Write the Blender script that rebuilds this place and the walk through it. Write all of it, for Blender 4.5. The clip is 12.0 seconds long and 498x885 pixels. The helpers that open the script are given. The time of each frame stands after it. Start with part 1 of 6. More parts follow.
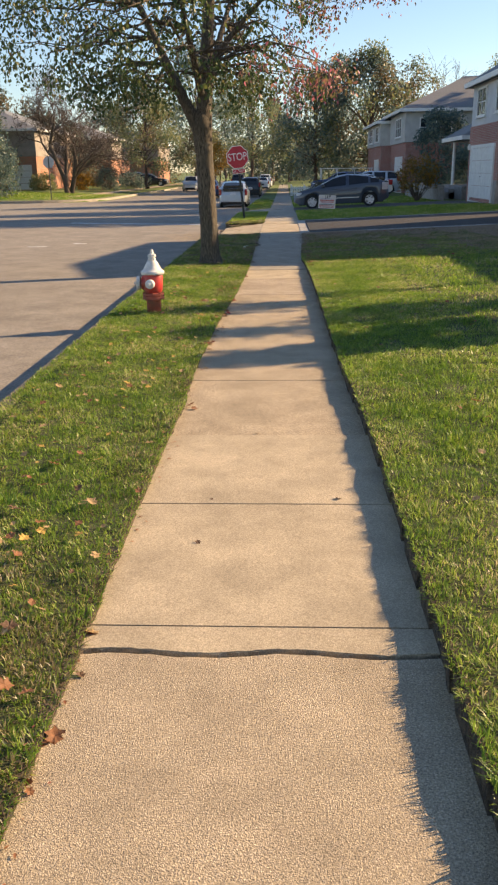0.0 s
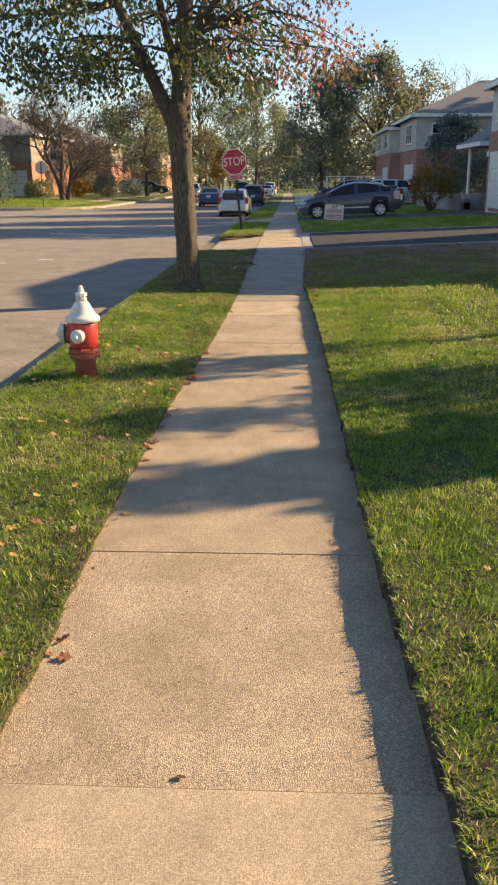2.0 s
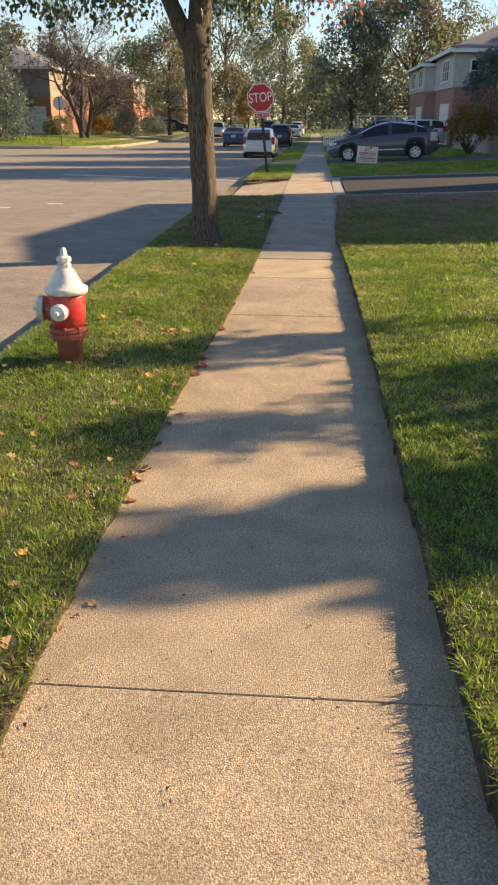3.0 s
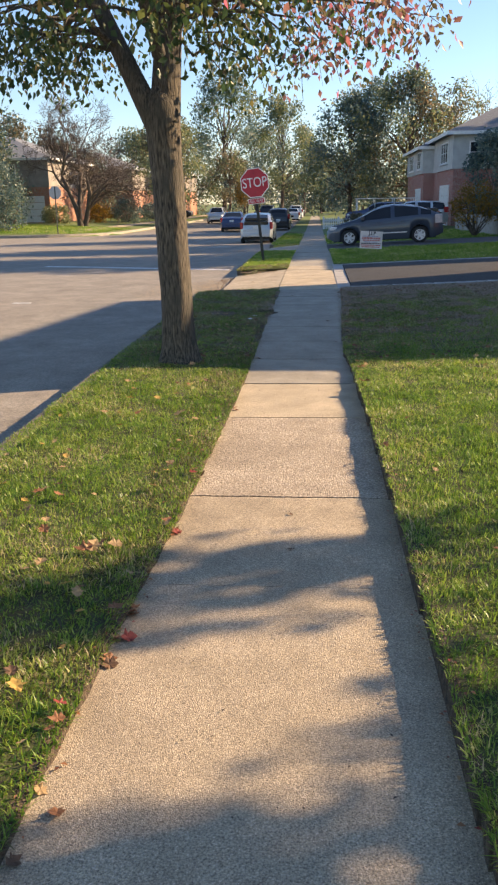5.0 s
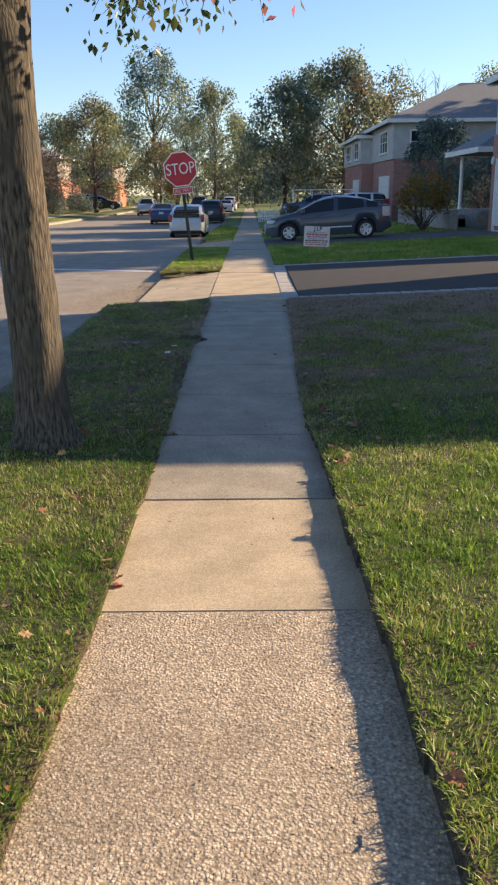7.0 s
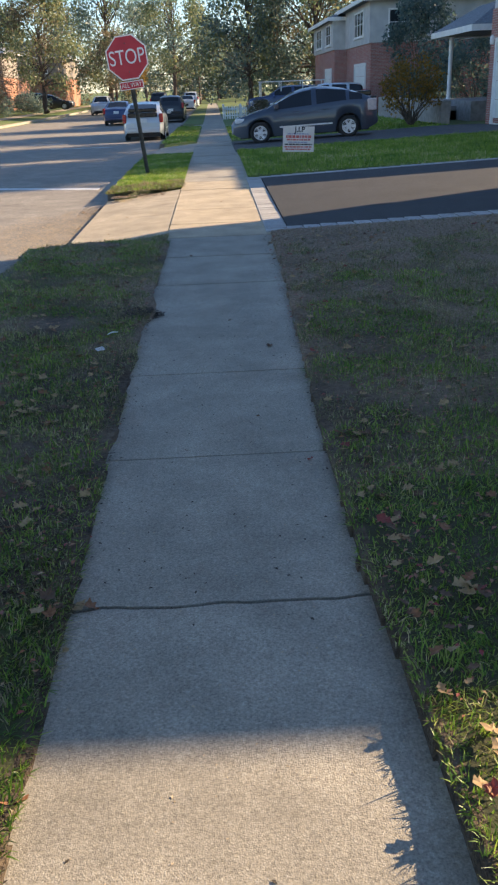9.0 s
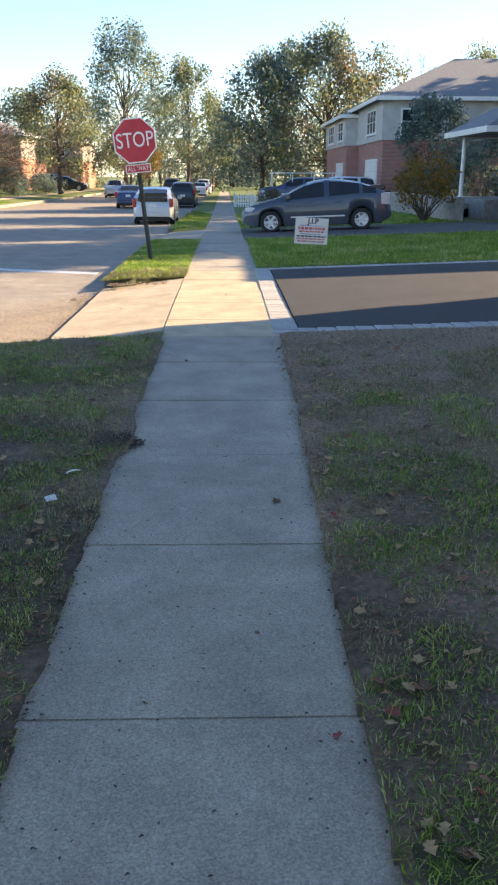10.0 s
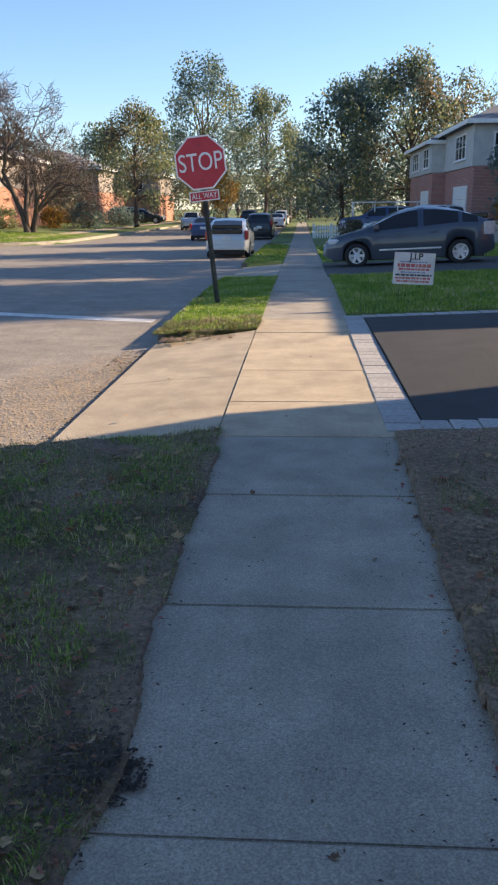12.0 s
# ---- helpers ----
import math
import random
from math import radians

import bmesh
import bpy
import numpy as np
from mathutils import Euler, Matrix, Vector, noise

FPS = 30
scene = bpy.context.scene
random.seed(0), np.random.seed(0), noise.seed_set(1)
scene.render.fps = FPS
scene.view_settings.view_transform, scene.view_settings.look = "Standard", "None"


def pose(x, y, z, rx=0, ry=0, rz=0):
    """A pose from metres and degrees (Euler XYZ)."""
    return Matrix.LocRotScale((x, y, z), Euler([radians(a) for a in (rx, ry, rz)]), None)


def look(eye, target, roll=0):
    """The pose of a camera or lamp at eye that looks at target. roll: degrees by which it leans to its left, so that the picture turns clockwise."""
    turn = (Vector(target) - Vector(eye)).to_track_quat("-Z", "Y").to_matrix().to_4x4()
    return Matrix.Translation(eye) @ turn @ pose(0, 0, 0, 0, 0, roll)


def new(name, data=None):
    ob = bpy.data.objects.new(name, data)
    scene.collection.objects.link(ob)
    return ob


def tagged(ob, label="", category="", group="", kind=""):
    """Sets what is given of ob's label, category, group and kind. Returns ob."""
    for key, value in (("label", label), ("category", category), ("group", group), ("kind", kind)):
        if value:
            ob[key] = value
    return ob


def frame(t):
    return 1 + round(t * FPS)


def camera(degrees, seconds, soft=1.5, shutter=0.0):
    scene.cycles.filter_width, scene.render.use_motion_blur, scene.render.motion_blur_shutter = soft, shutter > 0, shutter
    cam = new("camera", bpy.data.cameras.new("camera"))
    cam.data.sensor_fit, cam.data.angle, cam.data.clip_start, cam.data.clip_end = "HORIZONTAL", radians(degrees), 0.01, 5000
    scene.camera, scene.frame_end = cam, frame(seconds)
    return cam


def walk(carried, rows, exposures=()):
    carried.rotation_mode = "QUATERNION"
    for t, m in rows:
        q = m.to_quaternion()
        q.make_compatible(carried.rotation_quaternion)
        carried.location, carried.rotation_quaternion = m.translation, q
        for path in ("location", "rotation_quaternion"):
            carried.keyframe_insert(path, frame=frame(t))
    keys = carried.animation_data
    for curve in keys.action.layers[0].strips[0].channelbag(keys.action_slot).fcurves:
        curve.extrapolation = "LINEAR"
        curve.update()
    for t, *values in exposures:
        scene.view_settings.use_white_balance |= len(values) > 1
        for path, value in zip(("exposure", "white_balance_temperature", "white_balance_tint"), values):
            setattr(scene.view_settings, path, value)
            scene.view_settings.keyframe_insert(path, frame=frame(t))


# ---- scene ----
cam = camera(33.5, 12.0, soft=2.3)
PATH = [
    (0, (0.137, -0.553, 1.686), (0.053, 1.345, 1.061), -0.7),
    (0.5, (0.242, 0.357, 1.637), (0.241, 2.232, 0.941), -3.5),
    (1, (0.25, 1.198, 1.642), (0.324, 3.082, 0.974), -3.2),
    (1.5, (0.316, 2.173, 1.656), (0.409, 4.07, 1.028), -1.8),
    (2, (0.255, 2.819, 1.626), (0.162, 4.722, 1.018), -0.3),
    (2.5, (0.26, 3.528, 1.615), (0.04, 5.404, 0.957), -0.7),
    (3, (0.172, 4.247, 1.592), (0.032, 6.103, 0.861), 0.3),
    (5, (0.166, 6.83, 1.63), (0.008, 8.744, 1.072), -0.9),
    (5.5, (0.103, 7.557, 1.678), (-0.05, 9.485, 1.169), 1.5),
    (6, (0.061, 8.343, 1.682), (-0.063, 10.274, 1.175), 1.8),
    (6.5, (0.094, 9.291, 1.588), (0.054, 11.215, 1.045), 0.6),
    (8.5, (0.083, 12.538, 1.592), (0.081, 14.409, 0.886), -2.2),
    (9, (0.044, 13.323, 1.571), (0.092, 15.159, 0.779), -2.2),
    (9.5, (0.107, 14.055, 1.527), (0.288, 15.876, 0.72), -0.9),
    (10, (0.091, 14.733, 1.535), (0.147, 16.636, 0.922), 0.3),
    (10.5, (0.073, 15.336, 1.561), (0.018, 17.287, 1.122), 1.0),
    (11, (0.109, 16.263, 1.548), (-0.195, 18.195, 1.13), -0.5),
    (11.5, (0.095, 16.894, 1.505), (-0.114, 18.835, 1.068), -0.6),
    (12, (0.002, 17.605, 1.477), (-0.121, 19.525, 0.931), -0.5),
]
EXPOSURES = [(0, 1.14, 6950, 15), (3, 1.18, 7150, 15), (5.5, 1.40, 6450, 15), (6, 1.46, 6450, 15), (6.5, 1.12, 6400, 15), (8.5, 1.20, 5950, 12), (9, 1.42, 6100, 12), (9.5, 1.74, 7400, 13), (10, 1.92, 6500, 13), (10.5, 1.68, 6150, 14), (11, 1.30, 5950, 14), (11.5, 1.04, 6000, 15), (12, 1.24, 5950, 15)]
walk(cam, [(t, look(eye, target, roll)) for t, eye, target, roll in PATH],
     exposures=EXPOSURES)

# ---- world, sun ----
SUN_EL, SUN_AZ = radians(25), radians(70)   # azimuth clockwise from +y
world = bpy.data.worlds.new("sky")
scene.world = world
world.use_nodes = True
wn = world.node_tree
sky = wn.nodes.new("ShaderNodeTexSky")
sky.sky_type, sky.sun_disc = "NISHITA", False
sky.sun_elevation, sky.sun_rotation = SUN_EL, SUN_AZ
sky.air_density, sky.dust_density, sky.ozone_density = 1.0, 0.1, 3.0
wn.links.new(sky.outputs[0], wn.nodes["Background"].inputs[0])
wn.nodes["Background"].inputs[1].default_value = 0.085
sun = new("sun", bpy.data.lights.new("sun", "SUN"))
sun.data.energy, sun.data.angle, sun.data.color = 5.0, radians(0.5), (1.0, 0.75, 0.46)
to_sun = Vector((math.cos(SUN_EL) * math.sin(SUN_AZ), math.cos(SUN_EL) * math.cos(SUN_AZ), math.sin(SUN_EL)))
sun.matrix_basis = look(to_sun * 60, (0, 0, 0))

# ---- materials ----
MATS = {}


def material(name, colours, scale=4.0, rough=0.8, bump=0.0, bump_scale=60.0, metal=0.0, stains=None, stain_scale=0.7,
             spread=(0.35, 0.65), random_by="", random_amount=0.25, stretch=(1, 1, 1), translucent=0.0, coat=0.0):
    """A surface with two scales of variation: a mix of two colours by noise, larger stains, fine bump."""
    if name in MATS:
        return MATS[name]
    m = bpy.data.materials.new(name)
    m.use_nodes = True
    n, l = m.node_tree.nodes, m.node_tree.links
    b = n["Principled BSDF"]
    co = n.new("ShaderNodeTexCoord")
    mp = n.new("ShaderNodeMapping")
    geo = n.new("ShaderNodeNewGeometry")
    mp.inputs["Scale"].default_value = stretch
    l.new(geo.outputs["Position"], mp.inputs[0])
    t1 = n.new("ShaderNodeTexNoise")
    t1.inputs["Scale"].default_value, t1.inputs["Detail"].default_value = scale, 6
    l.new(mp.outputs[0], t1.inputs["Vector"])
    ramp = n.new("ShaderNodeValToRGB")
    ramp.color_ramp.elements[0].position, ramp.color_ramp.elements[1].position = spread
    ramp.color_ramp.elements[0].color = (*colours[0], 1)
    ramp.color_ramp.elements[1].color = (*colours[1], 1)
    l.new(t1.outputs[0], ramp.inputs[0])
    out = ramp.outputs[0]
    if stains:
        t2 = n.new("ShaderNodeTexNoise")
        t2.inputs["Scale"].default_value, t2.inputs["Detail"].default_value = stain_scale, 4
        l.new(geo.outputs["Position"], t2.inputs["Vector"])
        r2 = n.new("ShaderNodeValToRGB")
        r2.color_ramp.elements[0].position, r2.color_ramp.elements[1].position = 0.42, 0.68
        l.new(t2.outputs[0], r2.inputs[0])
        mix = n.new("ShaderNodeMix")
        mix.data_type = "RGBA"
        l.new(r2.outputs[0], mix.inputs[0])
        l.new(out, mix.inputs[6])
        mix.inputs[7].default_value = (*stains, 1)
        out = mix.outputs[2]
    if random_by:
        if random_by == "object":
            src = n.new("ShaderNodeObjectInfo").outputs["Random"]
        else:
            src = geo.outputs["Random Per Island"]
        mr = n.new("ShaderNodeMapRange")
        mr.inputs["To Min"].default_value, mr.inputs["To Max"].default_value = 1 - random_amount, 1 + random_amount
        l.new(src, mr.inputs[0])
        hs = n.new("ShaderNodeHueSaturation")
        l.new(mr.outputs[0], hs.inputs["Value"])
        l.new(out, hs.inputs["Color"])
        out = hs.outputs[0]
    l.new(out, b.inputs["Base Color"])
    b.inputs["Roughness"].default_value, b.inputs["Metallic"].default_value = rough, metal
    b.inputs["Coat Weight"].default_value = coat
    if bump:
        t3 = n.new("ShaderNodeTexNoise")
        t3.inputs["Scale"].default_value, t3.inputs["Detail"].default_value = bump_scale, 4
        l.new(mp.outputs[0], t3.inputs["Vector"])
        bp = n.new("ShaderNodeBump")
        bp.inputs["Strength"].default_value, bp.inputs["Distance"].default_value = bump, 0.01
        l.new(t3.outputs[0], bp.inputs["Height"])
        l.new(bp.outputs[0], b.inputs["Normal"])
    if translucent:
        tr = n.new("ShaderNodeBsdfTranslucent")
        l.new(out, tr.inputs[0])
        ms = n.new("ShaderNodeMixShader")
        ms.inputs[0].default_value = translucent
        l.new(b.outputs[0], ms.inputs[1])
        l.new(tr.outputs[0], ms.inputs[2])
        l.new(ms.outputs[0], n["Material Output"].inputs[0])
    MATS[name] = m
    return m


def aggregate(name, base, stones, scale, depth, show=0.5, grain=0.35):
    """Concrete with pebbles showing: cells of several tints standing proud of the paste."""
    m = bpy.data.materials.new(name)
    m.use_nodes = True
    n, l = m.node_tree.nodes, m.node_tree.links
    b = n["Principled BSDF"]
    geo = n.new("ShaderNodeNewGeometry")
    vo = n.new("ShaderNodeTexVoronoi")
    vo.inputs["Scale"].default_value = scale
    l.new(geo.outputs["Position"], vo.inputs["Vector"])
    ed = n.new("ShaderNodeMapRange")
    ed.inputs["From Min"].default_value, ed.inputs["From Max"].default_value = 0.28, 0.62
    ed.inputs["To Min"].default_value, ed.inputs["To Max"].default_value = 1, 0
    l.new(vo.outputs["Distance"], ed.inputs[0])
    sep = n.new("ShaderNodeSeparateColor")
    l.new(vo.outputs["Color"], sep.inputs[0])
    ramp = n.new("ShaderNodeValToRGB")
    cr = ramp.color_ramp
    cr.elements[0].color, cr.elements[1].color = (*stones[0], 1), (*stones[-1], 1)
    for i, c in enumerate(stones[1:-1]):
        cr.elements.new((i + 1) / (len(stones) - 1)).color = (*c, 1)
    l.new(sep.outputs[0], ramp.inputs[0])
    big = n.new("ShaderNodeTexNoise")
    big.inputs["Scale"].default_value, big.inputs["Detail"].default_value = 1.6, 5
    l.new(geo.outputs["Position"], big.inputs["Vector"])
    paste = n.new("ShaderNodeValToRGB")
    paste.color_ramp.elements[0].position, paste.color_ramp.elements[1].position = 0.3, 0.7
    paste.color_ramp.elements[0].color = (*[c * 0.8 for c in base], 1)
    paste.color_ramp.elements[1].color = (*[c * 1.12 for c in base], 1)
    l.new(big.outputs[0], paste.inputs[0])
    pick = n.new("ShaderNodeMath")
    pick.operation = "MULTIPLY"
    wear = n.new("ShaderNodeMapRange")
    wear.inputs["From Min"].default_value, wear.inputs["From Max"].default_value = 0.35, 0.65
    wear.inputs["To Min"].default_value, wear.inputs["To Max"].default_value = show * 0.55, show
    l.new(big.outputs[0], wear.inputs[0])
    l.new(ed.outputs[0], pick.inputs[0])
    l.new(wear.outputs[0], pick.inputs[1])
    mix = n.new("ShaderNodeMix")
    mix.data_type = "RGBA"
    l.new(pick.outputs[0], mix.inputs[0])
    l.new(paste.outputs[0], mix.inputs[6])
    l.new(ramp.outputs[0], mix.inputs[7])
    dirt = n.new("ShaderNodeTexNoise")
    dirt.inputs["Scale"].default_value, dirt.inputs["Detail"].default_value, dirt.inputs["Roughness"].default_value = 3.2, 8, 0.7
    l.new(geo.outputs["Position"], dirt.inputs["Vector"])
    dr = n.new("ShaderNodeMapRange")
    dr.inputs["From Min"].default_value, dr.inputs["From Max"].default_value = 0.32, 0.62
    dr.inputs["To Min"].default_value, dr.inputs["To Max"].default_value = 0.85, 1.06
    l.new(dirt.outputs[0], dr.inputs[0])
    speck = n.new("ShaderNodeTexNoise")
    speck.inputs["Scale"].default_value, speck.inputs["Detail"].default_value = scale * 0.75, 3
    l.new(geo.outputs["Position"], speck.inputs["Vector"])
    sp = n.new("ShaderNodeMapRange")
    sp.inputs["From Min"].default_value, sp.inputs["From Max"].default_value = 0.3, 0.7
    sp.inputs["To Min"].default_value, sp.inputs["To Max"].default_value = 1 - grain, 1 + grain
    l.new(speck.outputs[0], sp.inputs[0])
    vary = n.new("ShaderNodeMath")
    vary.operation = "MULTIPLY"
    l.new(dr.outputs[0], vary.inputs[0])
    l.new(sp.outputs[0], vary.inputs[1])
    tone = n.new("ShaderNodeHueSaturation")
    l.new(vary.outputs[0], tone.inputs["Value"])
    l.new(mix.outputs[2], tone.inputs["Color"])
    l.new(tone.outputs[0], b.inputs["Base Color"])
    b.inputs["Roughness"].default_value = 0.85
    fine = n.new("ShaderNodeTexNoise")
    fine.inputs["Scale"].default_value, fine.inputs["Detail"].default_value = scale * 2.2, 5
    l.new(geo.outputs["Position"], fine.inputs["Vector"])
    add = n.new("ShaderNodeMath")
    l.new(pick.outputs[0], add.inputs[0])
    l.new(fine.outputs[0], add.inputs[1])
    bp = n.new("ShaderNodeBump")
    bp.inputs["Strength"].default_value, bp.inputs["Distance"].default_value = 1.0, depth
    l.new(add.outputs[0], bp.inputs["Height"])
    l.new(bp.outputs[0], b.inputs["Normal"])
    return m


TAN = [(0.24, 0.18, 0.12), (0.58, 0.47, 0.33), (0.40, 0.34, 0.27), (0.19, 0.145, 0.10), (0.60, 0.50, 0.37)]
PEBBLE = [(0.34, 0.27, 0.20), (0.56, 0.47, 0.35), (0.46, 0.40, 0.33), (0.38, 0.29, 0.21), (0.68, 0.60, 0.47)]
slab_pebble = aggregate("pebbled_concrete", (0.36, 0.29, 0.205), PEBBLE, 95, 0.0024, 1.0, 0.5)
slab_coarse = aggregate("coarse_concrete", (0.40, 0.32, 0.212), TAN, 200, 0.0013, 0.95, 0.5)
slab_fine = aggregate("fine_concrete", (0.44, 0.362, 0.246), TAN, 200, 0.0009, 0.6, 0.3)
slab_grey = aggregate("grey_concrete", (0.335, 0.298, 0.232), [(0.17, 0.152, 0.125), (0.31, 0.275, 0.222), (0.44, 0.40, 0.335)], 180, 0.0009, 0.7, 0.3)
# Curb tone darkened: the shadow along the grass edge is put into it.
curb_stone_mat = aggregate("curb_concrete_shadowed", (0.15, 0.13, 0.105), [(0.08, 0.07, 0.06), (0.17, 0.15, 0.12), (0.24, 0.21, 0.17)], 120, 0.002, 0.5)
asphalt = aggregate("old_asphalt", (0.255, 0.225, 0.185), [(0.15, 0.13, 0.108), (0.29, 0.258, 0.21), (0.38, 0.335, 0.275)], 80, 0.002, 0.6)
new_asphalt = aggregate("new_asphalt", (0.028, 0.027, 0.027), [(0.015, 0.015, 0.015), (0.04, 0.04, 0.04), (0.06, 0.06, 0.06)], 110, 0.002, 0.4)
soil = material("lawn_soil", [(0.028, 0.034, 0.012), (0.075, 0.088, 0.026)], 14, 0.95, 0.8, 60, stains=(0.06, 0.055, 0.025), stain_scale=0.5)
far_grass = material("far_grass", [(0.07, 0.12, 0.022), (0.14, 0.19, 0.04)], 6, 0.9, 0.8, 40, stains=(0.13, 0.14, 0.04), stain_scale=0.25)
bare_soil = material("bare_soil", [(0.15, 0.10, 0.06), (0.40, 0.29, 0.185)], 30, 0.95, 1.0, 70, stains=(0.22, 0.18, 0.10), stain_scale=1.6)
paver_mat = material("paver", [(0.30, 0.285, 0.27), (0.40, 0.385, 0.36)], 30, 0.85, 0.3, 150, random_by="object", random_amount=0.12)
white_paint = material("white_paint", [(0.70, 0.70, 0.68), (0.80, 0.80, 0.78)], 5, 0.5, 0.1, 30)
road_paint = material("road_paint", [(0.45, 0.44, 0.42), (0.72, 0.71, 0.68)], 9, 0.7, 0.2, 60)
siding_mat = material("grey_siding", [(0.48, 0.49, 0.51), (0.58, 0.59, 0.61)], 2, 0.6, 0.15, 30)
siding_tan = material("tan_siding", [(0.24, 0.21, 0.18), (0.32, 0.28, 0.24)], 2, 0.7, 0.15, 30)
siding_white = material("white_siding", [(0.42, 0.42, 0.41), (0.52, 0.52, 0.50)], 2, 0.6, 0.15, 30)
roof_mat = material("shingle", [(0.13, 0.14, 0.155), (0.22, 0.23, 0.245)], 14, 0.9, 0.5, 40)
stone_mat = material("stone_base", [(0.24, 0.22, 0.2), (0.36, 0.33, 0.3)], 5, 0.85, 0.5, 25)
bark_mat = material("bark", [(0.022, 0.018, 0.015), (0.165, 0.135, 0.095)], 64, 0.95, 1.0, 80, stretch=(1, 1, 0.16), stains=(0.07, 0.062, 0.048), stain_scale=2.5)
far_bark = material("far_bark", [(0.07, 0.055, 0.045), (0.14, 0.11, 0.09)], 8, 0.95, 0.6, 30)
glass_mat = material("window_glass", [(0.02, 0.025, 0.03), (0.03, 0.035, 0.04)], 1, 0.08)



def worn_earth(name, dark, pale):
    """Trodden soil: a dark tone, paler in drifts towards the black driveway."""
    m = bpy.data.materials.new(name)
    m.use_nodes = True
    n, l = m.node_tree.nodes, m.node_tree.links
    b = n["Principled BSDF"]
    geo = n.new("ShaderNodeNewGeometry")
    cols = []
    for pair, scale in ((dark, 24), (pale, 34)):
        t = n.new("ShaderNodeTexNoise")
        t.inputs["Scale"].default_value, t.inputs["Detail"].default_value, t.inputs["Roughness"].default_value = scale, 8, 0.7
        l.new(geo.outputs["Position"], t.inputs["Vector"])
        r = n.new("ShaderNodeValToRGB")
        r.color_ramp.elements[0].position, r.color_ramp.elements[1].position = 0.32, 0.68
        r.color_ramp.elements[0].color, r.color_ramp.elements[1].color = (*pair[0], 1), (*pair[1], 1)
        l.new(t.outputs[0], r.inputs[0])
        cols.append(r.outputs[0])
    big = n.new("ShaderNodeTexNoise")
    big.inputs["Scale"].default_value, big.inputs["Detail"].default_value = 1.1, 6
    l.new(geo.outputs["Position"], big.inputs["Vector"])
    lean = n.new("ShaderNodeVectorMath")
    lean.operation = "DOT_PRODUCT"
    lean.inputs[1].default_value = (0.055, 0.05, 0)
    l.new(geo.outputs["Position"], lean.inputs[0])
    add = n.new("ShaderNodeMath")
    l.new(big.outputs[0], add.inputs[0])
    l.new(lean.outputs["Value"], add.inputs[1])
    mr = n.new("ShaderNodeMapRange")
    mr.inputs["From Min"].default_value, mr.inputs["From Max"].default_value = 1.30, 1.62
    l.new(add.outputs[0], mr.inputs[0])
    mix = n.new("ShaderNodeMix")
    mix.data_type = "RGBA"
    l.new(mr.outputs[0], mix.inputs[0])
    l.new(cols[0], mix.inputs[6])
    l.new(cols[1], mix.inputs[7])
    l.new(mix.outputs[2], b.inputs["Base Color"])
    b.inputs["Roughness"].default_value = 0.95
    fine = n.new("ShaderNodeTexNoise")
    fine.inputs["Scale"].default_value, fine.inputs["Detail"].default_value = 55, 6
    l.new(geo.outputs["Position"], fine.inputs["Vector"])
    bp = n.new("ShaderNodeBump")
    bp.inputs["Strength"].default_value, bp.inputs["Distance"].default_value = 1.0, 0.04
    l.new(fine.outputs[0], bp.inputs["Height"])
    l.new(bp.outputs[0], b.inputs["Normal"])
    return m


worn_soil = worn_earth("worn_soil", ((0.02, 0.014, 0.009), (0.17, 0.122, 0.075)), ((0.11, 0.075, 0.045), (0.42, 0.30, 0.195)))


def brickwork(name, c1, c2, mortar):
    """Brick courses on upright walls."""
    m = bpy.data.materials.new(name)
    m.use_nodes = True
    n, l = m.node_tree.nodes, m.node_tree.links
    b = n["Principled BSDF"]
    geo = n.new("ShaderNodeNewGeometry")
    sep = n.new("ShaderNodeSeparateXYZ")
    l.new(geo.outputs["Position"], sep.inputs[0])
    add = n.new("ShaderNodeMath")
    l.new(sep.outputs[0], add.inputs[0])
    l.new(sep.outputs[1], add.inputs[1])
    cmb = n.new("ShaderNodeCombineXYZ")
    l.new(add.outputs[0], cmb.inputs[0])
    l.new(sep.outputs[2], cmb.inputs[1])
    br = n.new("ShaderNodeTexBrick")
    br.inputs["Scale"].default_value = 1.0
    br.inputs["Brick Width"].default_value, br.inputs["Row Height"].default_value = 0.215, 0.072
    br.inputs["Mortar Size"].default_value = 0.008
    br.inputs["Color1"].default_value, br.inputs["Color2"].default_value = (*c1, 1), (*c2, 1)
    br.inputs["Mortar"].default_value = (*mortar, 1)
    l.new(cmb.outputs[0], br.inputs["Vector"])
    no = n.new("ShaderNodeTexNoise")
    no.inputs["Scale"].default_value = 0.9
    l.new(geo.outputs["Position"], no.inputs["Vector"])
    mr = n.new("ShaderNodeMapRange")
    mr.inputs["To Min"].default_value, mr.inputs["To Max"].default_value = 0.75, 1.25
    l.new(no.outputs[0], mr.inputs[0])
    hs = n.new("ShaderNodeHueSaturation")
    l.new(br.outputs[0], hs.inputs["Color"])
    l.new(mr.outputs[0], hs.inputs["Value"])
    l.new(hs.outputs[0], b.inputs["Base Color"])
    b.inputs["Roughness"].default_value = 0.85
    bp = n.new("ShaderNodeBump")
    bp.inputs["Strength"].default_value, bp.inputs["Distance"].default_value = 0.6, 0.01
    bp.invert = True
    l.new(br.outputs["Fac"], bp.inputs["Height"])
    l.new(bp.outputs[0], b.inputs["Normal"])
    return m


brick_wall = brickwork("brick_wall", (0.30, 0.108, 0.085), (0.40, 0.155, 0.12), (0.40, 0.37, 0.34))
orange_brick = brickwork("orange_brick", (0.36, 0.14, 0.075), (0.45, 0.19, 0.10), (0.35, 0.31, 0.27))


